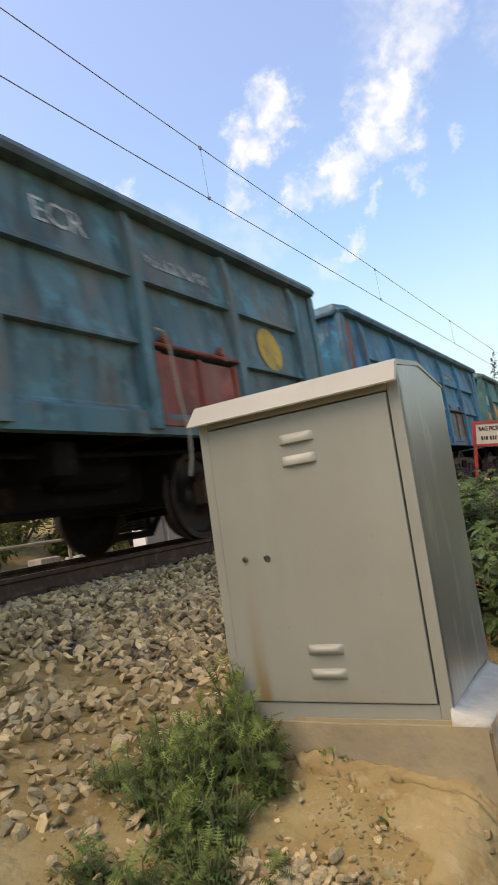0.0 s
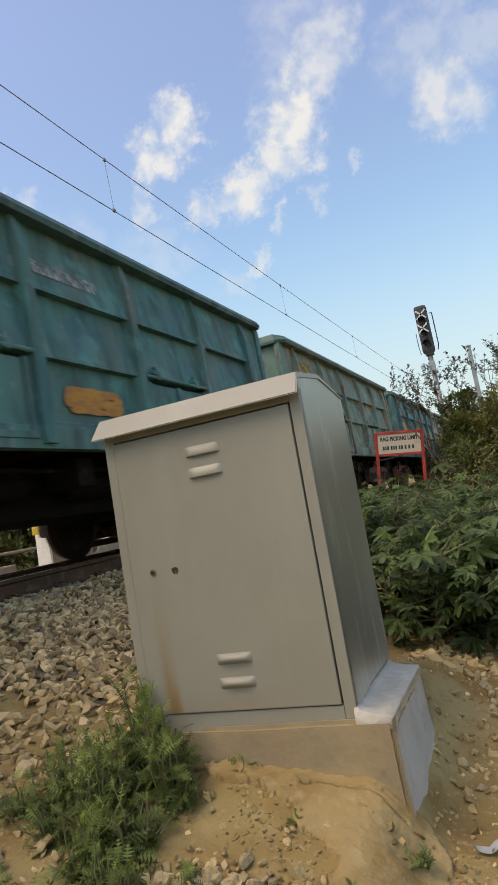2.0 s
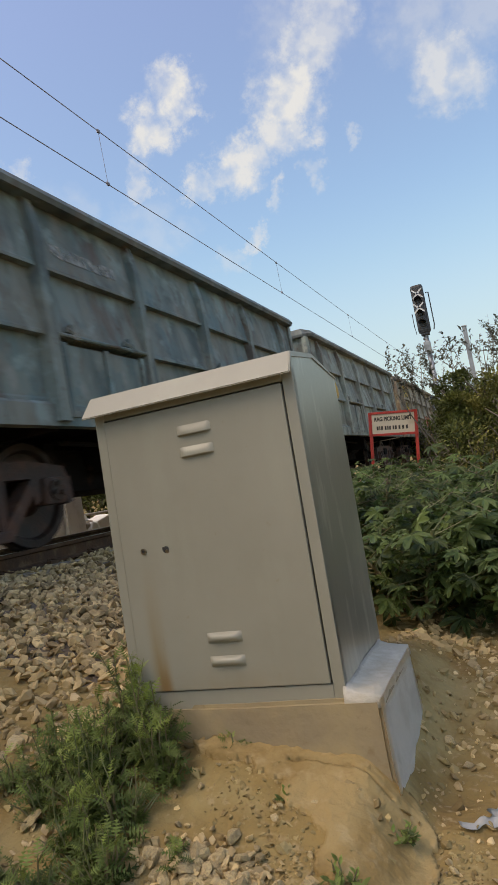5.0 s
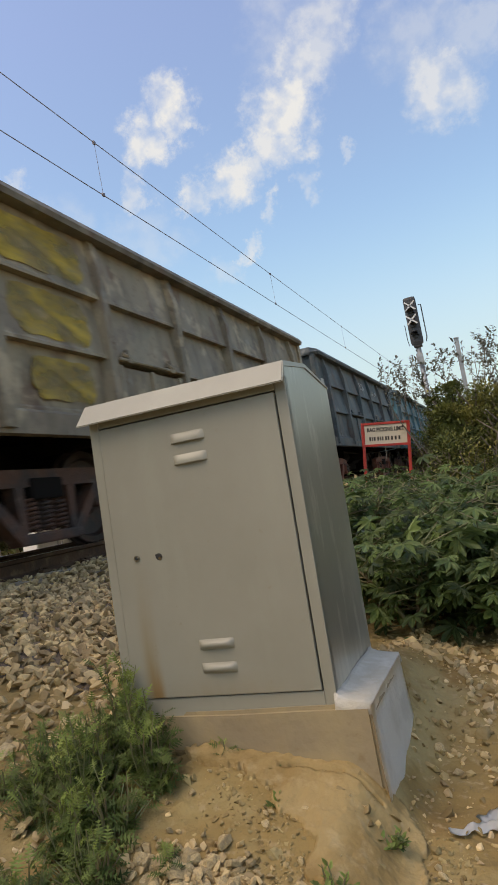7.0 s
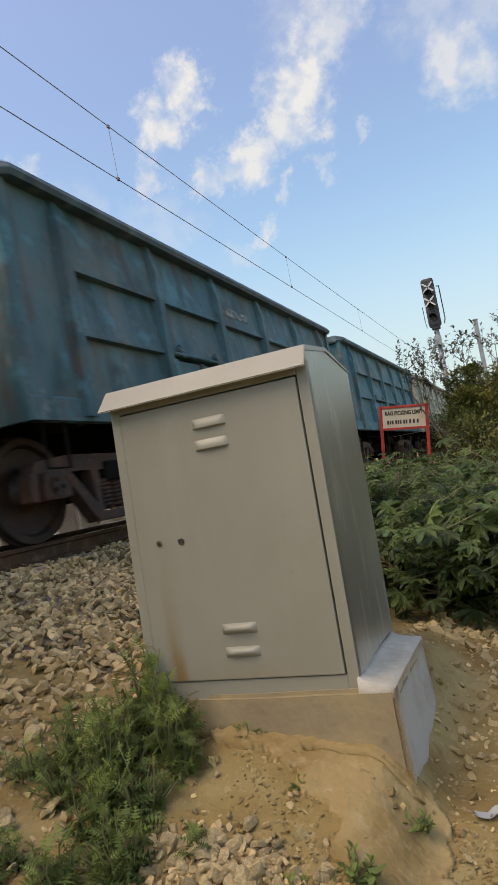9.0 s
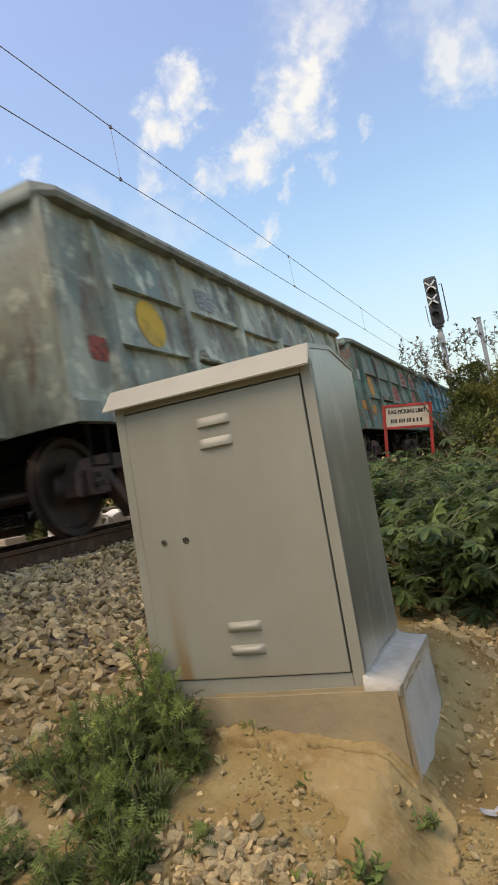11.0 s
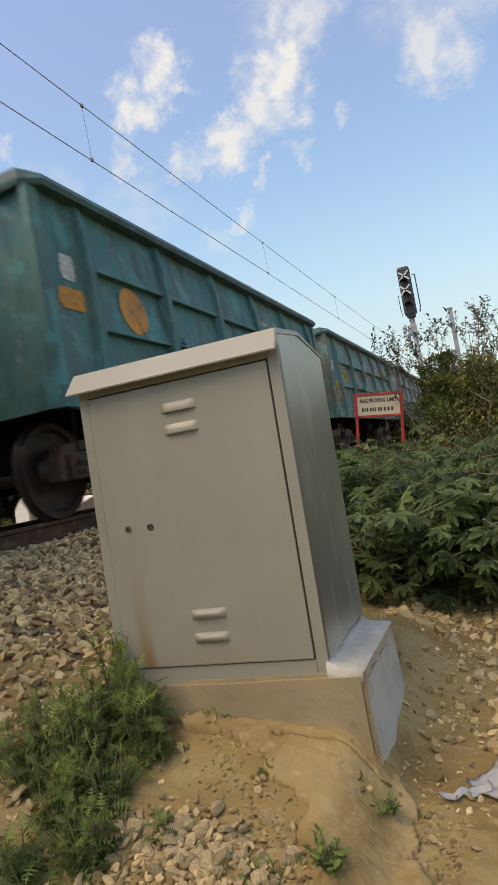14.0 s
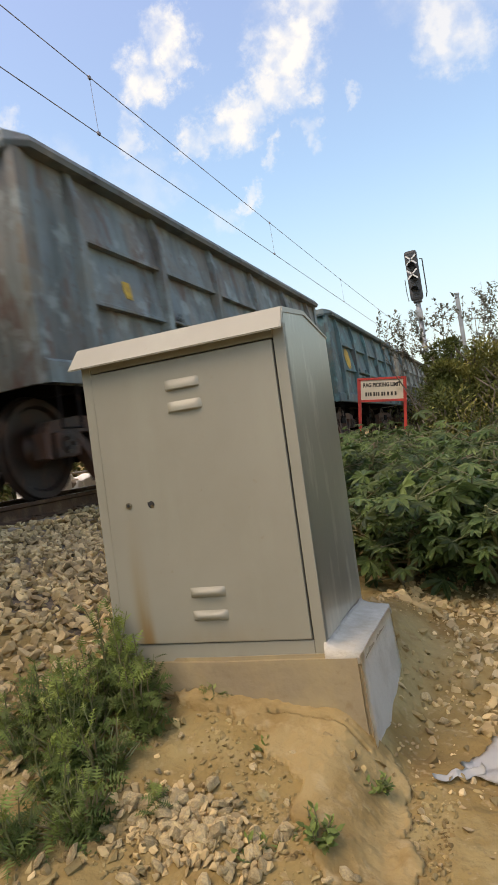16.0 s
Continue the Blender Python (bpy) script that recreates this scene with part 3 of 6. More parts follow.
    for s in (-1, 1):
        lathe(bm, [(0.06, s * 0.75), (0.12, s * 0.75), (0.2, s * 0.8), (0.4, s * 0.785), (0.43, s * 0.77), (0.53, s * 0.8), (0.525, s * 0.825), (0.5, s * 0.835), (0.495, s * 0.9), (0.43, s * 0.9), (0.4, s * 0.855), (0.2, s * 0.84), (0.13, s * 0.93), (0.06, s * 0.93)], 36)
    tube(bm, (-1.2, 0, 0), (1.2, 0, 0), 0.08, None, 12)
    for s in (-1, 1):
        tube(bm, (s * 1.16, 0, 0), (s * 1.24, 0, 0), 0.1, None, 10)
        for i in range(3):
            a = 2.094 * i
            box(bm, -0.02, 0.02, -0.02, 0.02, -0.02, 0.02, 0, pose(s * 1.25, 0.055 * math.cos(a), 0.055 * math.sin(a)))
    me["wheelset"] = mesh_from("wheelset", bm, M_WHEEL)
    # bogie: cast side frame with windows, spring nest, bolster
    bm = bmesh.new()
    x0, x1 = 1.03, 1.17
    prism(bm, [(-1.25, 0.62), (-1.2, 0.72), (-0.75, 0.78), (0.75, 0.78), (1.2, 0.72), (1.25, 0.62), (0.8, 0.62), (-0.8, 0.62)], "x", x0, x1)
    for s in (-1, 1):
        prism(bm, [(s * 1.28, 0.62), (s * 1.28, 0.38), (s * 1.2, 0.36), (s * 1.18, 0.62)], "x", x0, x1)
        prism(bm, [(s * 0.72, 0.64), (s * 0.86, 0.64), (s * 0.84, 0.42), (s * 0.76, 0.38)], "x", x0, x1)
        prism(bm, [(s * 0.86, 0.62), (s * 0.74, 0.62), (s * 0.3, 0.18), (s * 0.42, 0.12)], "x", x0 - 0.01, x1 + 0.01)
        prism(bm, [(s * 0.42, 0.62), (s * 0.3, 0.62), (s * 0.3, 0.2), (s * 0.38, 0.2)], "x", x0, x1)
        box(bm, x0 - 0.02, x1 + 0.05, s - 0.14, s + 0.14, 0.37, 0.62, 0.03)
    box(bm, x0 - 0.02, x1 + 0.02, -0.42, 0.42, 0.1, 0.2, 0.02)
    me["side_frame"] = mesh_from("side_frame", bm, M_STEEL)
    bm = bmesh.new()
    pipe(bm, [(1.1 + 0.072 * math.cos(0.785 * i), 0.072 * math.sin(0.785 * i), 0.215 + 0.0052 * i) for i in range(57)], 0.016, 5)
    me["coil_spring"] = mesh_from("coil_spring", bm, M_STEEL)
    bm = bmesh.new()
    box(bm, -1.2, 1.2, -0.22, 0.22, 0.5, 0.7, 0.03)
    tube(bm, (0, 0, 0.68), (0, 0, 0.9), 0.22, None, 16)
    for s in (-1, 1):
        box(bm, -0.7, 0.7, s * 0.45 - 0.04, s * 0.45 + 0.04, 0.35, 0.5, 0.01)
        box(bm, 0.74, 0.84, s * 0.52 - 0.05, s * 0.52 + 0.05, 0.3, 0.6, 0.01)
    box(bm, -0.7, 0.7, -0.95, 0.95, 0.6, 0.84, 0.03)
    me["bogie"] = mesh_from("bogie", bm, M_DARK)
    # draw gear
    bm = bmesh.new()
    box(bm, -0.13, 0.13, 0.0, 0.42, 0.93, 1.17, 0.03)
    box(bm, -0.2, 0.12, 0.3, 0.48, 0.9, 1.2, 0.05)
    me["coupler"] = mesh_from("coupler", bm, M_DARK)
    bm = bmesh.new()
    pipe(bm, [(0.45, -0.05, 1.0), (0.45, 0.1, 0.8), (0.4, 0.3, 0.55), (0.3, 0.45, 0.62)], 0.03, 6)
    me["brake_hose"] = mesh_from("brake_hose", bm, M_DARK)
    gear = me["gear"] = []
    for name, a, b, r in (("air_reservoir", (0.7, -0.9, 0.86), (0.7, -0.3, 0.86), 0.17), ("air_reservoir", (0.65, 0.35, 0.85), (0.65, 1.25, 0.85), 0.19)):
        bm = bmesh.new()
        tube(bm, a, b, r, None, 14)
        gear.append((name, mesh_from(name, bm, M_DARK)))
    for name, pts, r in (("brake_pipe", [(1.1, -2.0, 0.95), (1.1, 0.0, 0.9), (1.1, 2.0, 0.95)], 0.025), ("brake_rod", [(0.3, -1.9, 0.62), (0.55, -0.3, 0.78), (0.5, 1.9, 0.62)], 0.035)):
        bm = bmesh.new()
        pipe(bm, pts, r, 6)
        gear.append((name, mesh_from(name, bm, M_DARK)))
    # valve box; the big block and two plates are added to darken the underside
    for name, dims in (("valve_box", (0.9, 1.3, -0.15, 0.1, 0.72, 1.0, 0.02)), ("dark_infill_block", (-0.6, 0.55, -1.75, 1.75, 0.5, 0.98, 0.05)), ("dark_infill_plate", (-0.9, 0.9, -1.95, -1.8, 0.45, 1.0, 0.02)), ("dark_infill_plate", (-0.9, 0.9, 1.8, 1.95, 0.45, 1.0, 0.02))):
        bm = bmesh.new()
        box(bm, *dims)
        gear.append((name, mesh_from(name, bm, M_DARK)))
    # step and uncoupling handle at a corner
    bm = bmesh.new()
    pipe(bm, [(1.5, -0.12, 1.05), (1.5, -0.12, 0.62), (1.5, 0.16, 0.62), (1.5, 0.16, 1.05)], 0.018, 6)
    me["corner_step"] = mesh_from("corner_step", bm, M_DARK)
    bm = bmesh.new()
    pipe(bm, [(0.0, -0.12, 2.0), (0.02, -0.03, 1.98), (0.03, 0.02, 1.8), (0.03, 0.05, 1.4), (0.05, 0.1, 1.05), (0.05, 0.08, 0.8), (0.02, 0.06, 0.62)], 0.013, 6)
    me["hanging_rod"] = mesh_from("hanging_rod", bm, M_CONC)
    # markings, painted plates a few millimetres proud
    bm = bmesh.new()
    r = bmesh.ops.create_circle(bm, cap_ends=True, radius=0.27, segments=28)
    bmesh.ops.transform(bm, matrix=pose(0, 0, 0, 0, 90, 0), verts=r["verts"])
    me["disc"] = mesh_from("disc", bm, M_MARK_Y)
    bm = bmesh.new()
    blob = []
    for i in range(40):
        a = 6.2832 * i / 40
        c, q = math.cos(a), math.sin(a)
        r = (abs(c) ** 5 + abs(q) ** 5) ** -0.2 * (0.5 + 0.09 * noise.noise((2.2 * c, 2.2 * q, 4)) + 0.04 * noise.noise((7 * c, 7 * q, 1)))
        blob.append((r * c, r * q))
    prism(bm, blob, "x", -0.002, 0.002)
    me["patch"] = mesh_from("patch", bm, M_MARK_W)
    bm = bmesh.new()
    random.seed(5)
    for row, n in ((-0.06, 11),):
        yy = -0.6
        for i in range(n):
            wd = random.uniform(0.05, 0.075)
            box(bm, -0.002, 0.002, yy, yy + wd, row, row + 0.13)
            yy += wd + 0.028
    me["stencil_bars"] = mesh_from("stencil_bars", bm, M_MARK_W)
    fc = bpy.data.curves.new("owner_letters", "FONT")
    fc.body, fc.size, fc.extrude = "ECR", 0.32, 0.001
    tob = bpy.data.objects.new("owner_letters", fc)
    scene.collection.objects.link(tob)
    dg = bpy.context.evaluated_depsgraph_get()
    tme = bpy.data.meshes.new_from_object(tob.evaluated_get(dg))
    bpy.data.objects.remove(tob)
    tme.transform(pose(0, 0, 0, 90, 0, 90))
    tme.materials.clear()
    tme.materials.append(M_MARK_W)
    me["owner_letters"] = tme
    return me


WM = wagon_meshes()
TEAL, BLUE, SLATE, GREY = (0.05, 0.145, 0.145), (0.04, 0.135, 0.17), (0.05, 0.075, 0.1), (0.17, 0.18, 0.175)
PALE, BROWN, REDOX, GREEN = (0.3, 0.33, 0.3), (0.15, 0.115, 0.09), (0.32, 0.065, 0.038), (0.13, 0.22, 0.2)
# what sets each wagon apart: colour words, paint, door paint, markings (kind, material, tier, stand, offset, width, height)
SPECS = [
    ("teal", TEAL, BLUE, None, 0, 0.4, 0.4, None, []),
    ("dark blue teal", (0.05, 0.12, 0.15), (0.08, 0.13, 0.15), BROWN, 0.4, 0.35, 0.35, REDOX, [("disc", M_MARK_Y, 2.14, 4.5), ("letters", M_MARK_W, 2.7, 2.32), ("bars", M_MARK_B, 2.72, 3.5), ("hose", M_MARK_W, 1.86, 3.15)]),
    ("bright blue", (0.03, 0.15, 0.27), (0.05, 0.17, 0.25), SLATE, 0.4, 0.5, 0.4, BROWN, [("patch", M_MARK_O, 2.05, 0.5, 0.42, 0.4), ("patch", M_MARK_R, 2.15, -0.33, 0.2, 1.7), ("patch", M_MARK_O, 1.62, -0.2, 0.3, 0.3), ("patch", M_MARK_R, 1.5, -0.1, 0.3, 0.2), ("bars", M_MARK_B, 2.7, 3.5)]),
    ("teal", TEAL, (0.06, 0.17, 0.17), BLUE, 0.5, 0.3, 0.35, None, [("disc", M_MARK_O, 2.16, 0.5), ("patch", M_MARK_O, 1.95, -0.22, 0.4, 0.24), ("patch", M_MARK_W, 2.45, -0.2, 0.24, 0.3), ("patch", M_MARK_O, 1.5, 2.5, 0.9, 0.26), ("bars", M_MARK_B, 2.7, 2.4)]),
    ("faded tan and teal", (0.14, 0.2, 0.17), (0.08, 0.19, 0.185), (0.33, 0.24, 0.14), 0.8, 0.9, 0.6, None, [("patch", M_MARK_FADED, 2.1, 0.5, 0.9, 0.6), ("patch", M_MARK_FADED, 2.1, -0.2, 0.45, 0.9), ("patch", M_MARK_FADED, 2.75, 0.4, 0.7, 0.4), ("patch", M_MARK_W, 1.75, 4.9, 0.5, 0.35), ("patch", M_MARK_W, 2.45, -0.2, 0.24, 0.26), ("patch", M_MARK_R, 1.75, 5.35, 0.3, 0.3)]),
    ("dull teal blue", (0.04, 0.125, 0.14), (0.05, 0.13, 0.15), SLATE, 0.5, 0.4, 0.4, REDOX, [("patch", M_MARK_Y, 2.1, 0.5, 0.5, 0.36), ("patch", M_MARK_Y, 2.12, 2.5, 0.6, 0.22), ("patch", M_MARK_O, 2.16, 4.5, 0.42, 0.4), ("bars", M_MARK_B, 2.7, 3.5)]),
    ("pale blue grey", (0.13, 0.17, 0.18), GREY, BLUE, 0.4, 0.5, 0.6, None, [("patch", M_MARK_Y, 2.14, 0.5, 0.5, 0.4), ("bars", M_MARK_B, 2.7, 1.5)]),
    ("weathered grey", GREY, PALE, SLATE, 0.4, 0.6, 0.6, None, [("disc", M_MARK_Y, 2.14, 0.5)]),
    ("brownish grey", (0.25, 0.2, 0.145), (0.19, 0.165, 0.125), BROWN, 0.5, 0.6, 0.7, (0.42, 0.09, 0.04), [("patch", M_MARK_FADED, 2.16, 0.5, 1.1, 0.5), ("patch", M_MARK_FADED, 2.8, 0.45, 1.3, 0.5), ("patch", M_MARK_FADED, 1.55, 0.55, 0.9, 0.4)]),
    ("dark slate", (0.04, 0.053, 0.068), (0.04, 0.068, 0.085), BROWN, 0.35, 0.4, 0.35, None, [("patch", M_MARK_W, 2.45, -0.2, 0.24, 0.3), ("letters", M_MARK_W, 2.7, 2.32), ("bars", M_MARK_B, 2.72, 3.5), ("hose", M_MARK_W, 1.86, 3.2)]),
    ("dull blue", (0.045, 0.12, 0.16), (0.05, 0.1, 0.13), TEAL, 0.4, 0.45, 0.4, None, [("bars", M_MARK_B, 2.7, 2.4)]),
    ("bright blue", (0.04, 0.14, 0.2), BLUE, PALE, 0.3, 0.4, 0.4, None, [("patch", M_MARK_W, 1.7, 4.4, 0.3, 0.1), ("patch", M_MARK_R, 1.7, 5.4, 0.14, 0.5)]),
    ("pale grey green", (0.33, 0.34, 0.29), (0.24, 0.27, 0.25), (0.1, 0.2, 0.2), 0.6, 0.6, 0.45, (0.24, 0.15, 0.11), [("patch", M_MARK_R, 2.2, 5.0, 0.16, 0.5), ("patch", M_MARK_B, 2.7, 1.4, 0.5, 0.3), ("disc", M_MARK_Y, 2.16, 0.5), ("patch", M_MARK_R, 1.75, -0.15, 0.3, 0.24), ("patch", M_MARK_W, 2.3, 5.3, 0.2, 0.3)]),
    ("red-patched dull teal", (0.08, 0.15, 0.13), (0.12, 0.14, 0.12), (0.25, 0.1, 0.07), 0.75, 0.75, 0.5, (0.27, 0.11, 0.075), [("patch", M_MARK_R, 2.75, 3.5, 0.9, 0.42), ("patch", M_MARK_R, 2.75, 4.55, 0.8, 0.4), ("patch", M_MARK_R, 2.15, 2.45, 1.2, 0.45), ("patch", M_MARK_R, 2.2, 4.5, 1.0, 0.4), ("patch", M_MARK_R, 1.55, 2.5, 1.2, 0.4), ("disc", M_MARK_O, 2.16, 0.5), ("patch", M_MARK_O, 1.62, -0.2, 0.4, 0.24), ("patch", M_MARK_W, 2.4, -0.2, 0.26, 0.26), ("patch", M_MARK_O, 1.55, 0.5, 0.4, 0.25), ("bars", M_MARK_B, 2.7, 3.4)]),
    ("clean blue", (0.03, 0.13, 0.19), (0.045, 0.15, 0.2), None, 0, 0.25, 0.25, BROWN, [("patch", M_MARK_O, 2.1, 0.5, 0.34, 0.34), ("disc", M_MARK_O, 2.16, 4.5), ("patch", M_MARK_W, 2.1, 5.35, 0.2, 0.24), ("bars", M_MARK_B, 2.75, 2.5)]),
    ("teal", (0.04, 0.135, 0.15), TEAL, BLUE, 0.4, 0.3, 0.3, None, [("disc", M_MARK_O, 2.16, 0.5), ("patch", M_MARK_W, 2.42, -0.2, 0.22, 0.26), ("patch", M_MARK_O, 2.1, -0.2, 0.4, 0.22), ("bars", M_MARK_B, 2.7, 3.45), ("patch", M_MARK_O, 1.5, 4.5, 0.5, 0.3)]),
    ("brown-stained teal", (0.06, 0.17, 0.185), (0.08, 0.15, 0.16), BROWN, 0.8, 0.6, 0.5, (0.15, 0.095, 0.075), [("patch", M_MARK_FADED, 2.15, 0.5, 0.5, 0.4), ("patch", M_MARK_FADED, 1.7, -0.2, 0.4, 0.5), ("patch", M_MARK_W, 2.35, -0.3, 0.2, 0.26), ("bars", M_MARK_B, 2.72, 3.5), ("hose", M_MARK_W, 1.86, 3.15), ("patch", M_MARK_W, 2.2, 5.35, 0.2, 0.24)]),
    ("pale blue grey", (0.14, 0.17, 0.185), (0.12, 0.15, 0.18), BROWN, 0.6, 0.6, 0.7, None, [("patch", M_MARK_Y, 2.1, 0.5, 0.16, 0.2)]),
    ("teal blue", (0.06, 0.13, 0.15), SLATE, None, 0, 0.4, 0.4, None, [("disc", M_MARK_Y, 2.16, 0.5)]),
    ("grey", GREY, SLATE, BROWN, 0.5, 0.6, 0.5, None, []),
    ("tan and rust", (0.17, 0.14, 0.11), GREY, REDOX, 0.5, 0.7, 0.6, None, []),
    ("teal", TEAL, GREEN, None, 0, 0.4, 0.4, REDOX, []),
    ("slate blue", SLATE, BLUE, None, 0, 0.4, 0.4, None, []),
    ("blue", BLUE, TEAL, None, 0, 0.4, 0.4, None, []),
]


def run(t):
    """How far the train has come at t seconds."""
    return -8.584 + 9.937 * t + 0.01593 * t * t + 0.000623 * t ** 3


WAGONS, WHEELSETS = [], []


def build_wagon(k, spec):
    word, base, fade, patch, amount, rust, dust, door, marks = spec
    base, fade = (tuple(c * g for c, g in zip(q, (1.38, 1.36, 1.2))) for q in (base, fade))
    rim_paint = wagon_paint("rim_paint", tuple(0.45 * c + 0.5 * g for c, g in zip(base, (0.08, 0.1, 0.115))), tuple(0.6 * c for c in fade), None, 0, rust * 0.6, dust * 0.6)
    paint = wagon_paint("wagon_paint", base, fade, patch, amount, rust, dust)
    door_paint = paint if door is None else wagon_paint("door_paint", door, tuple(c * 0.8 for c in door), None, 0, 0.35, 0.35)
    w = thing("open_wagon", f"{word} weathered steel open wagon on the track", "freight wagon", pose(TRACK_X, k * PITCH - HALF - run(0), RAIL_Z), group="wagons of the train")
    for side in (0, 180):
        turn = pose(0, 0, 0, 0, 0, side)
        bays = [(STAND[i] + STAND[i + 1]) / 2 for i in range(5)]
        for i, y in enumerate(bays):
            for name in ("upper_panel", "middle_panel"):
                place(name, WM[name], w, turn @ pose(0, y, 0), paint)
            if i in (1, 3):
                d = place("side_door", WM["side_door"], w, turn @ pose(0, y, 0), door_paint if i == 3 else paint, "rusty red side door" if door == REDOX and i == 3 else "")
                for off in (-0.66, 0.0, 0.66):
                    place("door_rib", WM["door_rib"], d, pose(0, off, 0), door_paint if i == 3 else paint)
                place("door_foot", WM["door_foot"], d, None, door_paint if i == 3 else paint)
                place("hinge_bar", WM["hinge_bar"], d, None, door_paint if i == 3 else paint)
                place("lower_panel", WM["lower_panel"], w, turn @ pose(-0.03, y, 0), paint)
            else:
                place("lower_panel", WM["lower_panel"], w, turn @ pose(0, y, 0), paint)
        for y in STAND:
            place("stanchion", WM["stanchion"], w, turn @ pose(0, y, 0), paint)
        for s in (-1, 1):
            place("end_panel", WM["end_panel"], w, turn @ pose(0, s * 4.44, 0), paint)
            place("corner_step", WM["corner_step"], w, turn @ pose(0, s * 4.55, 0))
        place("sole_bar", WM["sole_bar"], w, turn, paint)
    place("top_rim", WM["top_rim"], w, None, rim_paint)
    place("floor_plate", WM["floor_plate"], w)
    place("centre_sill", WM["centre_sill"], w)
    for y in STAND:
        place("cross_bearer", WM["cross_bearer"], w, pose(0, y, 0))
    for nm, gear_mesh in WM["gear"]:
        place(nm, gear_mesh, w)
    for s, a in ((-1, 0), (1, 180)):
        turn = pose(0, 0, 0, 0, 0, a)
        place("end_wall", WM["end_wall"], w, pose(0, s * 4.76, 0), paint)
        for x in (-0.55, 0.55):
            place("end_rib", WM["end_rib"], w, turn @ pose(x, -4.78, 0), paint)
        for sx in (-1, 1):
            bmx = turn @ pose(0, -4.8, 0)
            if sx == 1:
                place("corner_post", WM["corner_post"], w, bmx, paint)
            else:
                place("corner_post", WM["corner_post"], w, turn @ pose(-2.985, -4.8, 0), paint)
        for nm in ("coupler", "brake_hose"):
            place(nm, WM[nm], w, pose(0, s * HALF, 0, 0, 0, 0 if s > 0 else 180))
        b = place("bogie", WM["bogie"], w, pose(0, s * 3.262, 0))
        for side in (0, 180):
            place("side_frame", WM["side_frame"], b, pose(0, 0, 0, 0, 0, side), M_STEEL_RED if k in (4, 8) else None)
            for off in (-0.2, 0.0, 0.2):
                place("coil_spring", WM["coil_spring"], b, pose(0, 0, 0, 0, 0, side) @ pose(0, off, 0), M_STEEL_RED if k in (4, 8) else None)
        for y in (-1, 1):
            WHEELSETS.append((place("wheelset", WM["wheelset"], b, pose(0, y, 0.5)), y))
    def surface(z, bay):
        """x of the side sheet at a height."""
        if not -0.02 <= bay <= 5.02:
            return 1.535 - max(0.0, z - 2.2) * 0.028
        if z < Z_L2:
            return 1.514
        zt = Z_L1 if z < Z_L1 else Z_RIM
        return 1.5 + min(max((zt - 0.1 - z) / 0.48, 0.0), 1.0) * 0.066
    for mk in marks:
        kind, mat, z, bay = mk[:4]
        y = STAND[0] + 1.636 * bay
        lean = -7.8 if z > Z_L2 and -0.02 <= bay <= 5.02 else 0
        at = pose(surface(z, bay) + 0.006, y, z, 0, lean, 0)
        if kind == "disc":
            place("disc_marking", WM["disc"], w, pose(surface(z, bay) + 0.016, y, z, 0, lean * 0.8, 0) @ Matrix.Diagonal((1, 1.04, 1.04, 1)), mat, "round painted disc")
        elif kind == "patch":
            place("painted_patch", WM["patch"], w, at @ Matrix.Diagonal((1, mk[4], mk[5], 1)), mat)
        elif kind == "hose":
            place("hanging_rod", WM["hanging_rod"], w, pose(1.62, y, 0), None, "pale bent rod hanging beside the door")
        elif kind == "bars":
            place("stencil_marking", WM["stencil_bars"], w, at, mat)
        else:
            place("owner_letters", WM["owner_letters"], w, at, mat)
    WAGONS.append((w, k))


for _i, _spec in enumerate(SPECS):
    build_wagon(_i - 1, _spec)


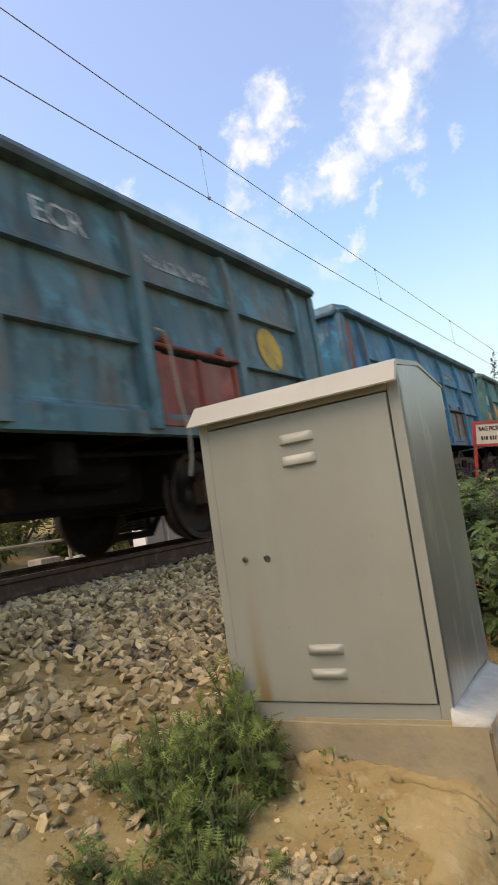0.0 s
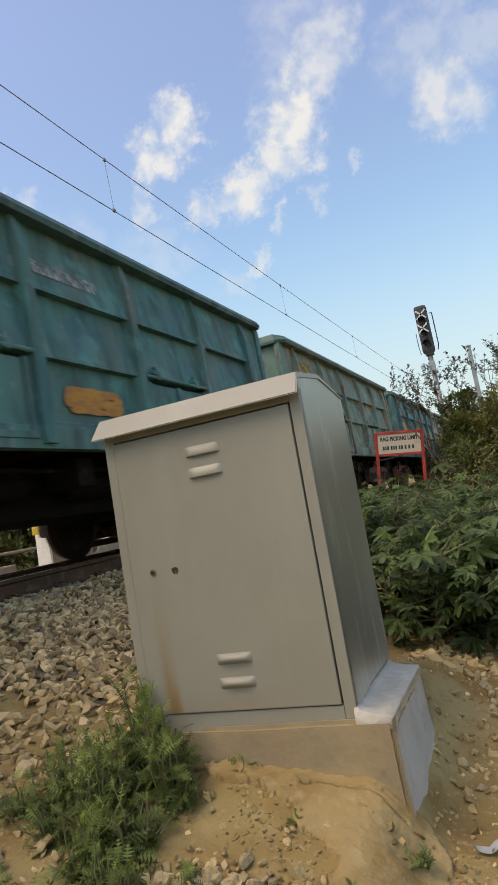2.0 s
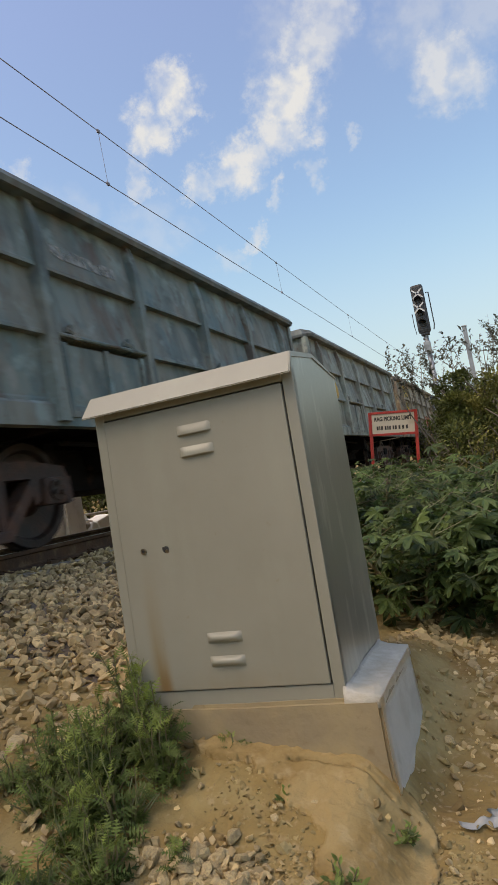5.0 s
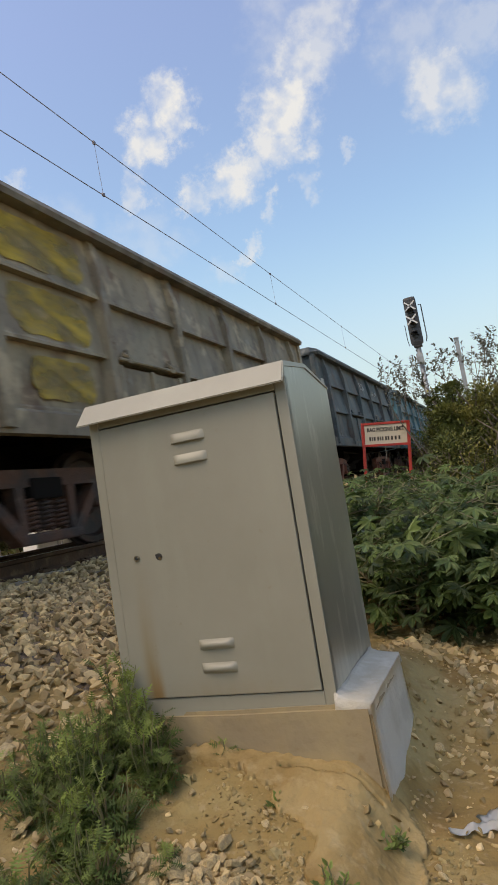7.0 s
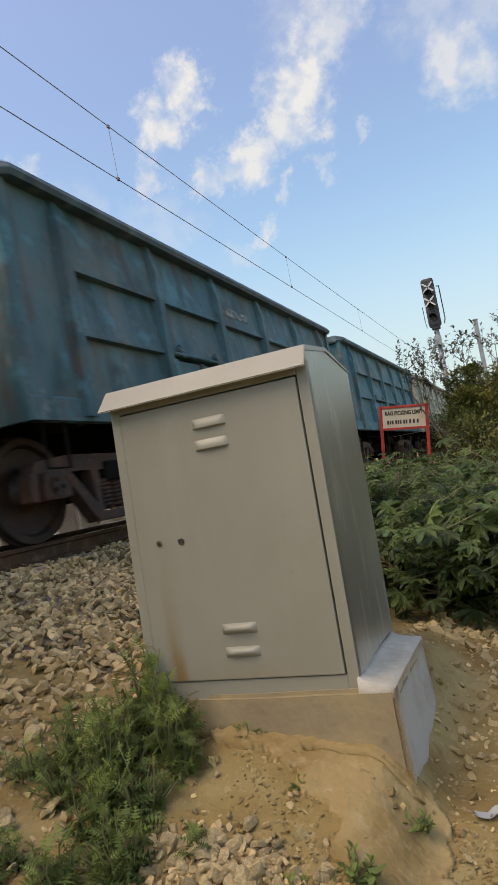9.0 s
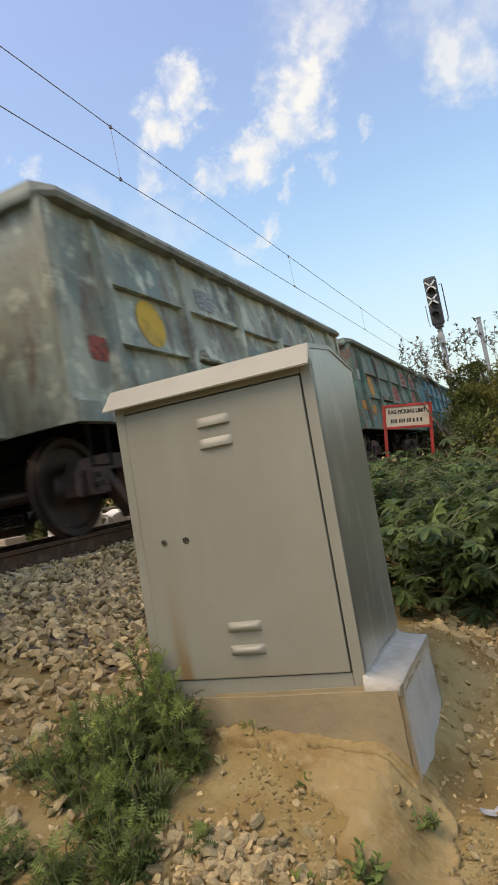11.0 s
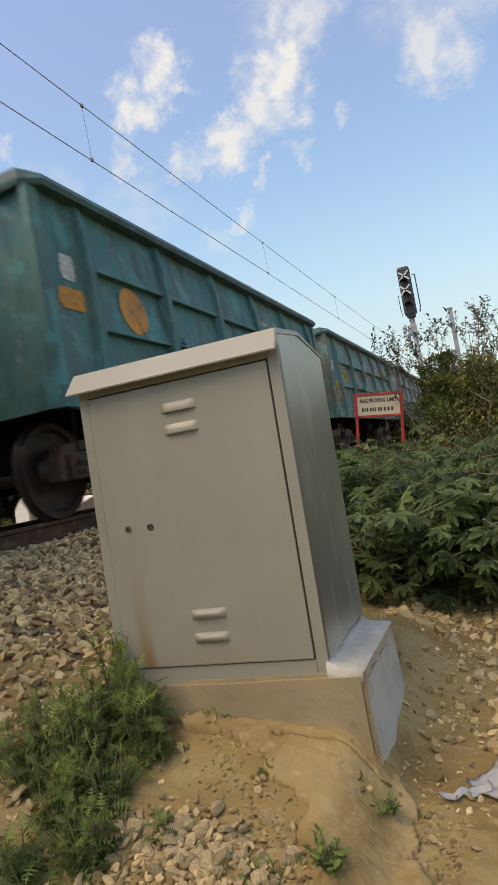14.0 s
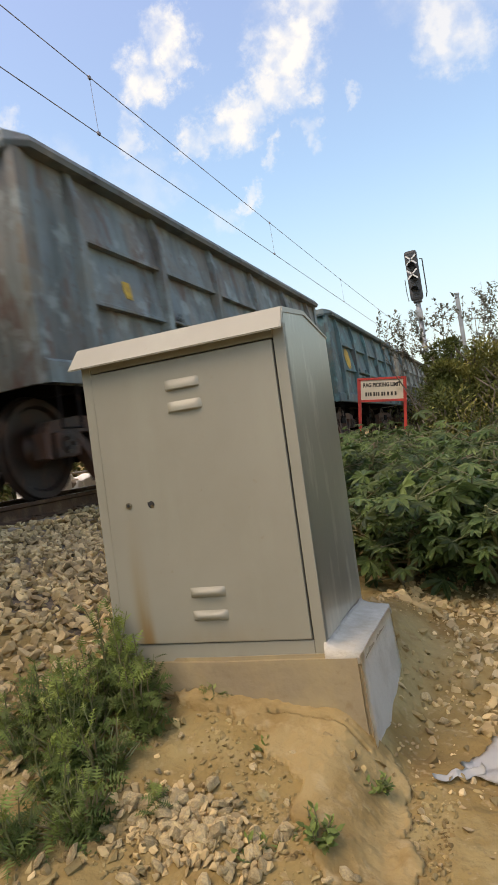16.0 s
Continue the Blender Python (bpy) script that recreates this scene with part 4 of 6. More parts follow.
# ---- trackside cabinet ----
def build_cabinet():
    """Local: front face in the plane y = 0, x along the front from its left edge, z up from the plinth top."""
    cab = thing("relay_cabinet", "beige-grey painted sheet steel trackside cabinet on a cement plinth", "cabinet", pose(-1.452, 2.028, 0.415, -1.2, 0.6, 1.2))
    W, D, H = 0.792, 0.6, 1.085
    t = 0.03
    # body: back, sides, top and bottom, open front
    bm = bmesh.new()
    prism(bm, [(0.0, 0.0), (D, 0.0), (D, H + 0.05), (0.28, H + 0.1), (0.03, H + 0.075), (0.0, H + 0.03)], "x", W - 0.012, W)
    part("side_wall", bm, M_SIDE, cab, "aluminium-painted side sheet with dull streaks and dusty foot")
    bm = bmesh.new()
    prism(bm, [(0.0, 0.0), (D, 0.0), (D, H + 0.05), (0.28, H + 0.1), (0.03, H + 0.075), (0.0, H + 0.03)], "x", 0.0, 0.012)
    part("side_wall", bm, M_ALU, cab)
    bm = bmesh.new()
    box(bm, 0.012, W - 0.012, D - 0.012, D, 0, H - 0.02)
    part("back_wall", bm, M_ALU, cab)
    bm = bmesh.new()
    box(bm, 0.012, W - 0.012, 0.0, D - 0.012, 0.0, 0.012)
    part("base_plate", bm, M_ALU, cab)
    # frame round the door
    fw = 0.04
    for nm, a in (("frame_post", (0.0, fw, -0.004, t, 0, H + 0.03)), ("frame_post", (W - 0.04, W, -0.004, t, 0, H + 0.03)),
                  ("frame_rail", (fw, W - 0.04, -0.004, t, 0, 0.068)), ("frame_rail", (fw, W - 0.04, -0.004, t, 1.066, H + 0.03))):
        bm = bmesh.new()
        box(bm, *a, 0.004)
        part(nm, bm, M_CABINET, cab)
    # door, set in a dark joint
    door = part("door", box(bmesh.new(), fw + 0.0035, W - 0.0445, -0.011, 0.012, 0.0715, 1.061, 0.004), M_DOOR, cab, "beige-grey flush door with pressed vents")
    bm = bmesh.new()
    box(bm, fw - 0.004, W - 0.036, 0.014, 0.018, 0.066, 1.07)
    part("door_seal", bm, M_BLACK, cab)
    for z in (0.245, 0.165, 0.895, 0.972):
        x = 0.405 if z > 0.5 else 0.4
        bm = bmesh.new()
        n, m2 = 14, 7
        g = [[None] * (m2 + 1) for _ in range(n + 1)]
        for i in range(n + 1):
            for j in range(m2 + 1):
                u, v = i / n * 2 - 1, j / m2
                edge = (1 - abs(u) ** 6)
                hgt = (0.011 if z > 0.5 else 0.018) * edge * (math.sin(min(v * 1.25, 1) * math.pi / 2) if z > 0.5 else math.sin(v * math.pi) ** 0.7)
                vv = v if z > 0.5 else v
                g[i][j] = bm.verts.new((x + u * 0.066, -0.011 - hgt, z + 0.018 - 0.036 * vv))
        for i in range(n):
            for j in range(m2):
                bm.faces.new((g[i][j], g[i + 1][j], g[i + 1][j + 1], g[i][j + 1]))
        if z > 0.5:
            for i in range(n):
                a, b = g[i][m2], g[i + 1][m2]
                bm.faces.new((a, b, bm.verts.new((b.co.x, -0.012, b.co.z + 0.001)), bm.verts.new((a.co.x, -0.012, a.co.z + 0.001))))
        part("louvre", bm, M_CABINET, door, smooth=True)
    # lock and key hole
    bm = bmesh.new()
    lathe(bm, [(0.005, 0.0), (0.011, 0.0), (0.0115, 0.005), (0.006, 0.006)], 16)
    bmesh.ops.transform(bm, matrix=pose(0.134, -0.0105, 0.57, 0, 0, -90), verts=bm.verts)
    lock = part("lock", bm, M_BRASS, door, "round worn lock barrel")
    bm = bmesh.new()
    tube(bm, (0.134, -0.0108, 0.57), (0.134, -0.0175, 0.57), 0.0055, None, 10)
    part("lock_core", bm, M_BLACK, door)
    bm = bmesh.new()
    tube(bm, (0.225, -0.0105, 0.566), (0.225, -0.0122, 0.566), 0.0125, None, 14)
    box(bm, 0.211, 0.227, -0.0121, -0.0105, 0.564, 0.576)
    part("key_hole", bm, M_BLACK, door)
    bm = bmesh.new()
    tube(bm, (0.229, -0.011, 0.56), (0.229, -0.014, 0.559), 0.007, None, 10)
    part("key_hole_cover", bm, M_BRASS, door)
    # roof with a front lip
    bm = bmesh.new()
    lip = [(-0.058, H - 0.002), (-0.052, H - 0.006), (0.004, H + 0.062), (0.28, H + 0.096), (D + 0.012, H + 0.045), (D + 0.012, H + 0.056), (0.28, H + 0.11), (0.0, H + 0.078)]
    prism(bm, lip, "x", -0.012, W + 0.004)
    for v in bm.verts:
        # the lip's end is cut at a slant
        if v.co.y < -0.01:
            v.co.x += -0.012 if v.co.x < 0.3 else 0.004
    bmesh.ops.bevel(bm, geom=bm.edges[:], offset=0.003, segments=2, affect="EDGES")
    roof = part("roof", bm, M_CABINET, cab, "sloping sheet roof with a folded lip")
    return cab


build_cabinet()


def build_plinth():
    bm = bmesh.new()
    lo, hi = [], []
    for (x, y), flare in zip(((-1.5, 2.012), (-0.553, 2.022), (-0.558, 2.56), (-1.5, 2.66)), ((-0.05, -0.04), (0.03, -0.04), (0.03, 0.03), (-0.05, 0.03))):
        hi.append(bm.verts.new((x, y, 0.43)))
        lo.append(bm.verts.new((x + flare[0], y + flare[1], -0.25)))
    bm.faces.new(hi)
    bm.faces.new(lo[::-1])
    for i in range(4):
        bm.faces.new((lo[i], lo[(i + 1) % 4], hi[(i + 1) % 4], hi[i]))
    bmesh.ops.bevel(bm, geom=bm.edges[:], offset=0.012, segments=2, affect="EDGES")
    bmesh.ops.subdivide_edges(bm, edges=bm.edges[:], cuts=3, use_grid_fill=True)
    for v in bm.verts:
        v.co += 0.008 * noise.noise_vector(v.co * 7)
    plinth = thing("cement_plinth", "dusty cement plinth with a whitewashed end, set in soil", "plinth")
    part("block", bm, M_PLINTH, plinth)
    bm = bmesh.new()
    n = 12
    g = []
    for i in range(n + 1):
        row = []
        for j in range(n + 1):
            u, v = i / n, j / n
            y = 2.01 - 0.042 * (1 - v) + u * (0.55 + 0.072 * (1 - v))
            row.append(bm.verts.new((-0.548 + 0.03 * (1 - v) + 0.004 * noise.noise((y * 9, v * 6, 2)), y, -0.25 + 0.682 * v + 0.004 * noise.noise((y * 12, v, 5)))))
        g.append(row)
    for i in range(n):
        for j in range(n):
            bm.faces.new((g[i][j], g[i + 1][j], g[i + 1][j + 1], g[i][j + 1]))
    bmesh.ops.solidify(bm, geom=bm.faces[:], thickness=0.012)
    part("end_coat", bm, M_WHITEWASH, plinth, "rough whitewashed plaster end", True)
    # mortar sloped up against the cabinet's side and washed with lime
    bm = bmesh.new()
    g = []
    for i in range(25):
        y = 2.024 + 0.56 * i / 24
        rough = 0.006 * noise.noise((y * 7, 3, 1)) + 0.003 * noise.noise((y * 23, 3, 1))
        rise = 0.03 + 1.5 * rough
        g.append([bm.verts.new(p) for p in ((-0.668, y, 0.40), (-0.664, y, 0.436 + rise), (-0.652, y, 0.436 + rise * 0.62 + rough), (-0.63, y, 0.44 + rise * 0.22), (-0.59, y, 0.439 + rough * 0.4), (-0.552 + rough * 0.4, y, 0.435), (-0.546 + rough * 0.4, y, 0.40))])
    for p, q in zip(g, g[1:]):
        for i in range(7):
            bm.faces.new((p[i], p[(i + 1) % 7], q[(i + 1) % 7], q[i]))
    bm.faces.new(g[0][::-1])
    bm.faces.new(g[-1])
    part("top_coat", bm, M_EDGE, plinth, "lime-stained mortar fillet", True)


build_plinth()


# ---- plants: leaf shapes and how they are joined ----
M_CASTOR = material("castor_leaf", (0.115, 0.16, 0.045), [((0.06, 0.1, 0.032), 6, 0.4, 0.65, ONE, 0.8), ((0.2, 0.25, 0.085), 2, 0.5, 0.75, ONE, 0.6)], 0.5, bump=0.15, jitter=0.5, spec=0.4, translucent=0.4)
M_CASTOR_MANY = material("castor_leaves", (0.115, 0.16, 0.045), [((0.06, 0.1, 0.032), 6, 0.4, 0.65, ONE, 0.8), ((0.2, 0.25, 0.085), 1, 0.5, 0.75, ONE, 0.6)], 0.5, jitter=0.55, spec=0.4, island=True, translucent=0.4)
M_HERB = material("herb_leaves", (0.14, 0.18, 0.045), [((0.075, 0.11, 0.03), 5, 0.4, 0.6, ONE, 0.7), ((0.22, 0.25, 0.065), 3, 0.55, 0.75, ONE, 0.7)], 0.6, jitter=0.4, spec=0.3, island=True, translucent=0.3)
M_SHRUB = material("shrub_leaves", (0.135, 0.15, 0.038), [((0.05, 0.07, 0.024), 1.4, 0.4, 0.62, ONE, 0.9), ((0.3, 0.25, 0.065), 1.1, 0.48, 0.68, ONE, 0.7)], 0.6, jitter=0.45, spec=0.25, island=True, translucent=0.3)
M_SPARSE = material("grey_green_leaves", (0.17, 0.17, 0.13), [((0.1, 0.1, 0.075), 3, 0.4, 0.6, ONE, 0.7)], 0.6, jitter=0.35, spec=0.25, island=True, translucent=0.2)
M_STEM = material("green_stem", (0.14, 0.15, 0.06), [((0.16, 0.1, 0.06), 8, 0.45, 0.65, ONE, 0.7)], 0.6)
M_BARK = material("grey_bark", (0.2, 0.165, 0.13), [((0.12, 0.095, 0.07), 14, 0.4, 0.65, (1, 1, 0.3), 0.8)], 0.9, bump=0.5)


def castor_leaf(seed):
    """A palmate leaf of seven pointed lobes, about 1 across, stalk at the origin."""
    rnd = random.Random(seed)
    verts, faces = [(0, 0, 0)], []
    lobes = 7
    pts = []
    for i in range(lobes):
        a = radians(-125 + 250 * i / (lobes - 1)) + rnd.uniform(-0.08, 0.08)
        ln = (0.62 - 0.2 * abs(i - 3) / 3) * rnd.uniform(0.85, 1.1)
        for da, f, dz in ((-0.35, 0.48, 0.02), (-0.24, 0.72, 0.0), (-0.11, 0.9, -0.03), (0.0, 1.05, -0.07), (0.11, 0.9, -0.03), (0.24, 0.72, 0.0), (0.35, 0.48, 0.02)):
            pts.append((ln * f * math.sin(a + da), ln * f * math.cos(a + da), dz - 0.1 * f * f * rnd.uniform(0.3, 1.2)))
    verts += pts
    n = len(pts)
    for i in range(n - 1):
        faces.append((0, i + 1, i + 2))
    return np.array(verts), np.array(faces)


def oval_leaf(seed):
    v = [(0, 0, 0), (-0.22, 0.35, 0.05), (0, 0.4, -0.02), (0.22, 0.35, 0.05), (-0.15, 0.75, 0.0), (0.15, 0.75, 0.0), (0, 1.0, -0.1)]
    f = [(0, 2, 1), (0, 3, 2), (1, 2, 4), (2, 3, 5), (2, 5, 4), (4, 5, 6)]
    return np.array(v), np.array(f)


def joined(name, shapes, mats, parent=None, mat=None, label="", kind="", smooth=False):
    """Many copies of small shapes in one mesh; mats: (shape index, 4 x 4 matrix)."""
    vs, fs, k = [], [], 0
    for i, m in mats:
        v, f = shapes[i]
        m = np.array(m)
        vs.append(v @ m[:3, :3].T + m[:3, 3])
        fs.append(f + k)
        k += len(v)
    me = bpy.data.meshes.new(name)
    me.from_pydata(np.concatenate(vs).tolist(), [], np.concatenate(fs).tolist())
    me.materials.append(mat)
    if smooth:
        me.polygons.foreach_set("use_smooth", [True] * len(me.polygons))
    ob = place(name, me, parent, None, None, label)
    if kind:
        ob["kind"] = kind
    return ob


def aim(p, d, up, size, rnd):
    """A leaf pose at p whose +y runs along d and whose face looks about up."""
    y = Vector(d).normalized()
    z = (Vector(up) - y * Vector(up).dot(y))
    z = z.normalized() if z.length > 1e-3 else y.orthogonal().normalized()
    x = y.cross(z)
    m = Matrix((x, y, z)).transposed().to_4x4()
    return Matrix.Translation(p) @ m @ Matrix.Diagonal((size, size, size, 1))


CASTOR = [castor_leaf(s) for s in range(4)]
CASTOR_MESH = []
for _v, _f in CASTOR:
    _me = bpy.data.meshes.new("leaf")
    _me.from_pydata(_v.tolist(), [], _f.tolist())
    _me.materials.append(M_CASTOR)
    CASTOR_MESH.append(_me)


def build_castor(x, y, height, spread, leaves, seed, separate):
    rnd = random.Random(seed)
    z0 = ground_z(x, y)
    plant = thing("castor_plant", "green castor plant with large star-shaped leaves growing from soil", "plant", pose(x, y, z0 - 0.02), group="castor plants")
    stems = bmesh.new()
    spots = []
    for s in range(6):
        a = rnd.uniform(0, 6.28)
        top = Vector((math.cos(a) * spread * rnd.uniform(0.25, 0.8), math.sin(a) * spread * rnd.uniform(0.25, 0.8), height * rnd.uniform(0.6, 0.95)))
        mid = Vector((top.x * 0.4, top.y * 0.4, top.z * 0.5))
        tube(stems, (0, 0, 0), mid, 0.014, 0.011, 6)
        tube(stems, mid, top, 0.011, 0.007, 6)
        spots += [(mid, top)]
    mats = []
    for i in range(leaves):
        a0, b0 = spots[i % 6]
        f = rnd.random() ** 0.7
        p = a0.lerp(b0, f) if rnd.random() < 0.8 else Vector((0, 0, 0)).lerp(a0, rnd.uniform(0.3, 1))
        a = rnd.uniform(0, 6.28)
        out = Vector((math.cos(a), math.sin(a), rnd.uniform(-0.35, 0.75)))
        ln = spread * rnd.uniform(0.25, 0.75)
        q = p + out * ln
        q.z = max(0.06, min(q.z, height * rnd.uniform(0.62, 1.15)))
        if rnd.random() < 0.5:
            tube(stems, p, q, 0.004, 0.003, 4)
        nrm = Vector((out.x * 0.6 + rnd.uniform(-0.4, 0.4), out.y * 0.6 + rnd.uniform(-0.7, 0.7) - 0.45, rnd.uniform(0.4, 1.1)))
        mats.append((rnd.randrange(4), aim(q, (out.x, out.y - 0.2, rnd.uniform(-0.5, 0.25)), nrm, rnd.choice((0.07, 0.09, 0.11, 0.13, 0.15, 0.19)) * rnd.uniform(0.9, 1.15), rnd)))
    part("stem_tuft", stems, M_STEM, plant)["kind"] = "stuff"
    if separate:
        for i, m in mats:
            place("leaf", CASTOR_MESH[i], plant, m)
    else:
        joined("crown", CASTOR, mats, plant, M_CASTOR_MANY, kind="stuff")


for _n, (_x, _y, _h, _s, _l) in enumerate([
        (-0.66, 3.68, 0.58, 0.4, 150), (-0.15, 3.7, 0.62, 0.42, 148), (-0.88, 4.2, 0.68, 0.42, 320), (-0.4, 4.5, 0.84, 0.45, 340), (0.1, 4.5, 0.72, 0.5, 320), (0.4, 3.95, 0.72, 0.45, 260), (-0.38, 3.95, 0.66, 0.42, 280),
        (-1.15, 5.1, 0.82, 0.5, 280), (-0.7, 5.3, 0.88, 0.5, 280), (-0.15, 5.4, 0.92, 0.55, 280), (0.5, 5.2, 0.85, 0.55, 240), (-1.5, 6.1, 0.86, 0.55, 260), (-0.9, 6.4, 0.92, 0.55, 260),
        (-2.05, 7.4, 0.78, 0.6, 260), (-1.4, 7.6, 0.86, 0.6, 260), (-2.5, 8.8, 0.76, 0.6, 240), (-1.8, 9.0, 0.8, 0.6, 240), (0.95, 4.9, 0.8, 0.6, 180), (-1.25, 8.9, 0.92, 0.5, 260), (-2.35, 10.0, 0.78, 0.6, 240)]):
    build_castor(_x, _y, _h, _s, _l if _n < 2 else int(_l * 1.2), 40 + _n, _n < 2)


def build_shrub(x, y, height, radius, leaves, seed, name="shrub", label="dense yellowish-green shrub with small leaves", mat=None, leaf_size=(0.035, 0.062), gaps=0.35, z_low=0.1):
    rnd = random.Random(seed)
    mat = mat or M_SHRUB
    plant = thing(name, label, "shrub", pose(x, y, ground_z(x, y) - 0.03))
    wood = bmesh.new()
    tips = []

    def grow(p, d, ln, r, depth):
        q = p + d * ln
        if math.hypot(q.x, q.y) > 1.15 * radius:
            return
        tube(wood, p, q, r, r * 0.7, 5)
        tips.append((p, q, depth))
        if depth == 0:
            return
        for _ in range(rnd.choice((2, 3, 3))):
            nd = (d + Vector((rnd.uniform(-0.8, 0.8), rnd.uniform(-0.8, 0.8), rnd.uniform(-0.2, 0.55)))).normalized()
            grow(q, nd, ln * rnd.uniform(0.6, 0.9), r * 0.65, depth - 1)
    for s in range(5):
        a = 6.28 * s / 5 + rnd.uniform(-0.4, 0.4)
        d = Vector((math.cos(a) * radius * 0.8, math.sin(a) * radius * 0.8, height)).normalized()
        grow(Vector((0, 0, 0)), d, height * 0.3, 0.02 * height, 3)
    part("branchwork", wood, M_BARK, plant)["kind"] = "stuff"
    mats = []
    lobes = [(Vector((rnd.uniform(-1, 1) * radius * 0.7, rnd.uniform(-1, 1) * radius * 0.7, rnd.uniform(z_low + 0.15, 0.88) * height)), rnd.uniform(0.25, 0.5) * radius) for _ in range(16)]
    off = rnd.uniform(0, 50)
    while len(mats) < leaves:
        if rnd.random() < 0.75:
            c, r = rnd.choice(lobes)
            v = Vector((rnd.gauss(0, 1), rnd.gauss(0, 1), rnd.gauss(0, 1))).normalized()
            p = c + v * r * rnd.uniform(0.55, 1.1)
        else:
            a0, b0, _ = rnd.choice(tips)
            v = Vector((rnd.gauss(0, 1), rnd.gauss(0, 1), rnd.gauss(0, 1))).normalized()
            p = a0.lerp(b0, rnd.random()) + v * 0.06
        if p.z < 0.05 or noise.noise(p * (2.4 / radius) + Vector((off, 0, 0))) < -gaps:
            continue
        d = v + Vector((rnd.uniform(-0.7, 0.7), rnd.uniform(-0.7, 0.7), rnd.uniform(-0.6, 0.5)))
        mats.append((0, aim(p, d, (rnd.uniform(-0.6, 0.6), rnd.uniform(-0.6, 0.6), 1), rnd.uniform(*leaf_size), rnd)))
    joined("foliage", [oval_leaf(0)], mats, plant, mat, kind="stuff")


build_shrub(-0.36, 8.6, 2.15, 0.52, 19000, 3)
build_shrub(-0.7, 8.9, 2.2, 0.26, 9000, 23)
build_shrub(0.3, 8.4, 1.95, 0.75, 19000, 4)
build_shrub(-0.45, 9.6, 2.1, 0.5, 9000, 5)
build_shrub(1.0, 8.5, 2.1, 0.8, 9000, 14)
build_shrub(-0.1, 7.5, 1.4, 0.7, 11000, 6, label="olive-green shrub with small leaves beside the castor plants")
build_shrub(-0.62, 8.1, 1.45, 0.36, 7000, 16, label="olive-green shrub with small leaves beside the castor plants")
build_shrub(1.9, 9.5, 2.2, 1.1, 4000, 7)
build_shrub(-2.9, 27.0, 2.6, 1.5, 2500, 8, label="dull green shrub beside the far track", leaf_size=(0.1, 0.16))
build_shrub(-1.2, 24.0, 3.0, 1.8, 2500, 9, label="dull green shrub beyond the signal", leaf_size=(0.1, 0.16))
build_shrub(1.5, 26.0, 3.2, 2.2, 2500, 10, label="dull green shrub beyond the signal", leaf_size=(0.1, 0.16))
build_shrub(4.5, 18.0, 3.0, 2.2, 2500, 11, label="olive shrub at the edge of the verge", leaf_size=(0.1, 0.16))


def build_thorn_tree(x, y, seed, height):
    """Thin, half bare branches with few small leaves."""
    rnd = random.Random(seed)
    tree = thing("thorn_tree", "thin half-bare thorn tree with sparse grey-green leaves", "tree", pose(x, y, ground_z(x, y) - 0.05), group="thorn trees")
    trunk, wood = bmesh.new(), bmesh.new()
    mats = []

    def grow(p, d, ln, r, depth):
        k, steps = p, 3
        for i in range(steps):
            d = (d + Vector((rnd.uniform(-0.18, 0.18), rnd.uniform(-0.18, 0.18), rnd.uniform(-0.05, 0.12)))).normalized()
            q = k + d * ln / steps
            if q.x < -0.5 or math.hypot(q.x, q.y) > 0.85:
                return
            tube(wood, k, q, r * (1 - 0.1 * i), r * (0.9 - 0.1 * i), 5)
            if depth <= 2:
                for _ in range(rnd.randint(3, 5)):
                    o = Vector((rnd.uniform(-1, 1), rnd.uniform(-1, 1), rnd.uniform(-0.6, 1)))
                    if k.z < height * 0.72:
                        continue
                    mats.append((0, aim(k.lerp(q, rnd.random()), o, (rnd.uniform(-0.5, 0.5), rnd.uniform(-0.5, 0.5), 1), rnd.uniform(0.045, 0.075), rnd)))
            k = q
            if depth and i:
                for _ in range(1 if depth > 2 else 2):
                    nd = (d + Vector((rnd.uniform(-0.9, 0.9), rnd.uniform(-0.9, 0.9), rnd.uniform(-0.1, 0.6)))).normalized()
                    grow(q, nd, ln * rnd.uniform(0.45, 0.7), r * 0.55, depth - 1)
    tube(trunk, (0, 0, 0), (0.05, 0, height * 0.35), 0.05, 0.035, 8)
    for s in range(4):
        a = 1.57 * s + rnd.uniform(-0.5, 0.5)
        grow(Vector((0.05, 0, height * rnd.uniform(0.25, 0.35))), Vector((math.cos(a) * 0.55, math.sin(a) * 0.55, 1)).normalized(), height * rnd.uniform(0.42, 0.58), 0.011, 3)
    part("trunk", trunk, M_BARK, tree)
    part("branchwork", wood, M_BARK, tree)["kind"] = "stuff"
    joined("foliage", [oval_leaf(0)], mats, tree, M_SPARSE, kind="stuff")


for _n, (_x, _y, _h) in enumerate([(-1.12, 10.6, 2.2), (-0.72, 10.3, 2.4), (-0.2, 10.7, 2.25), (0.2, 10.4, 2.1), (0.7, 10.8, 2.2), (1.2, 10.4, 2.3)]):
    build_thorn_tree(_x, _y, 60 + _n, _h)


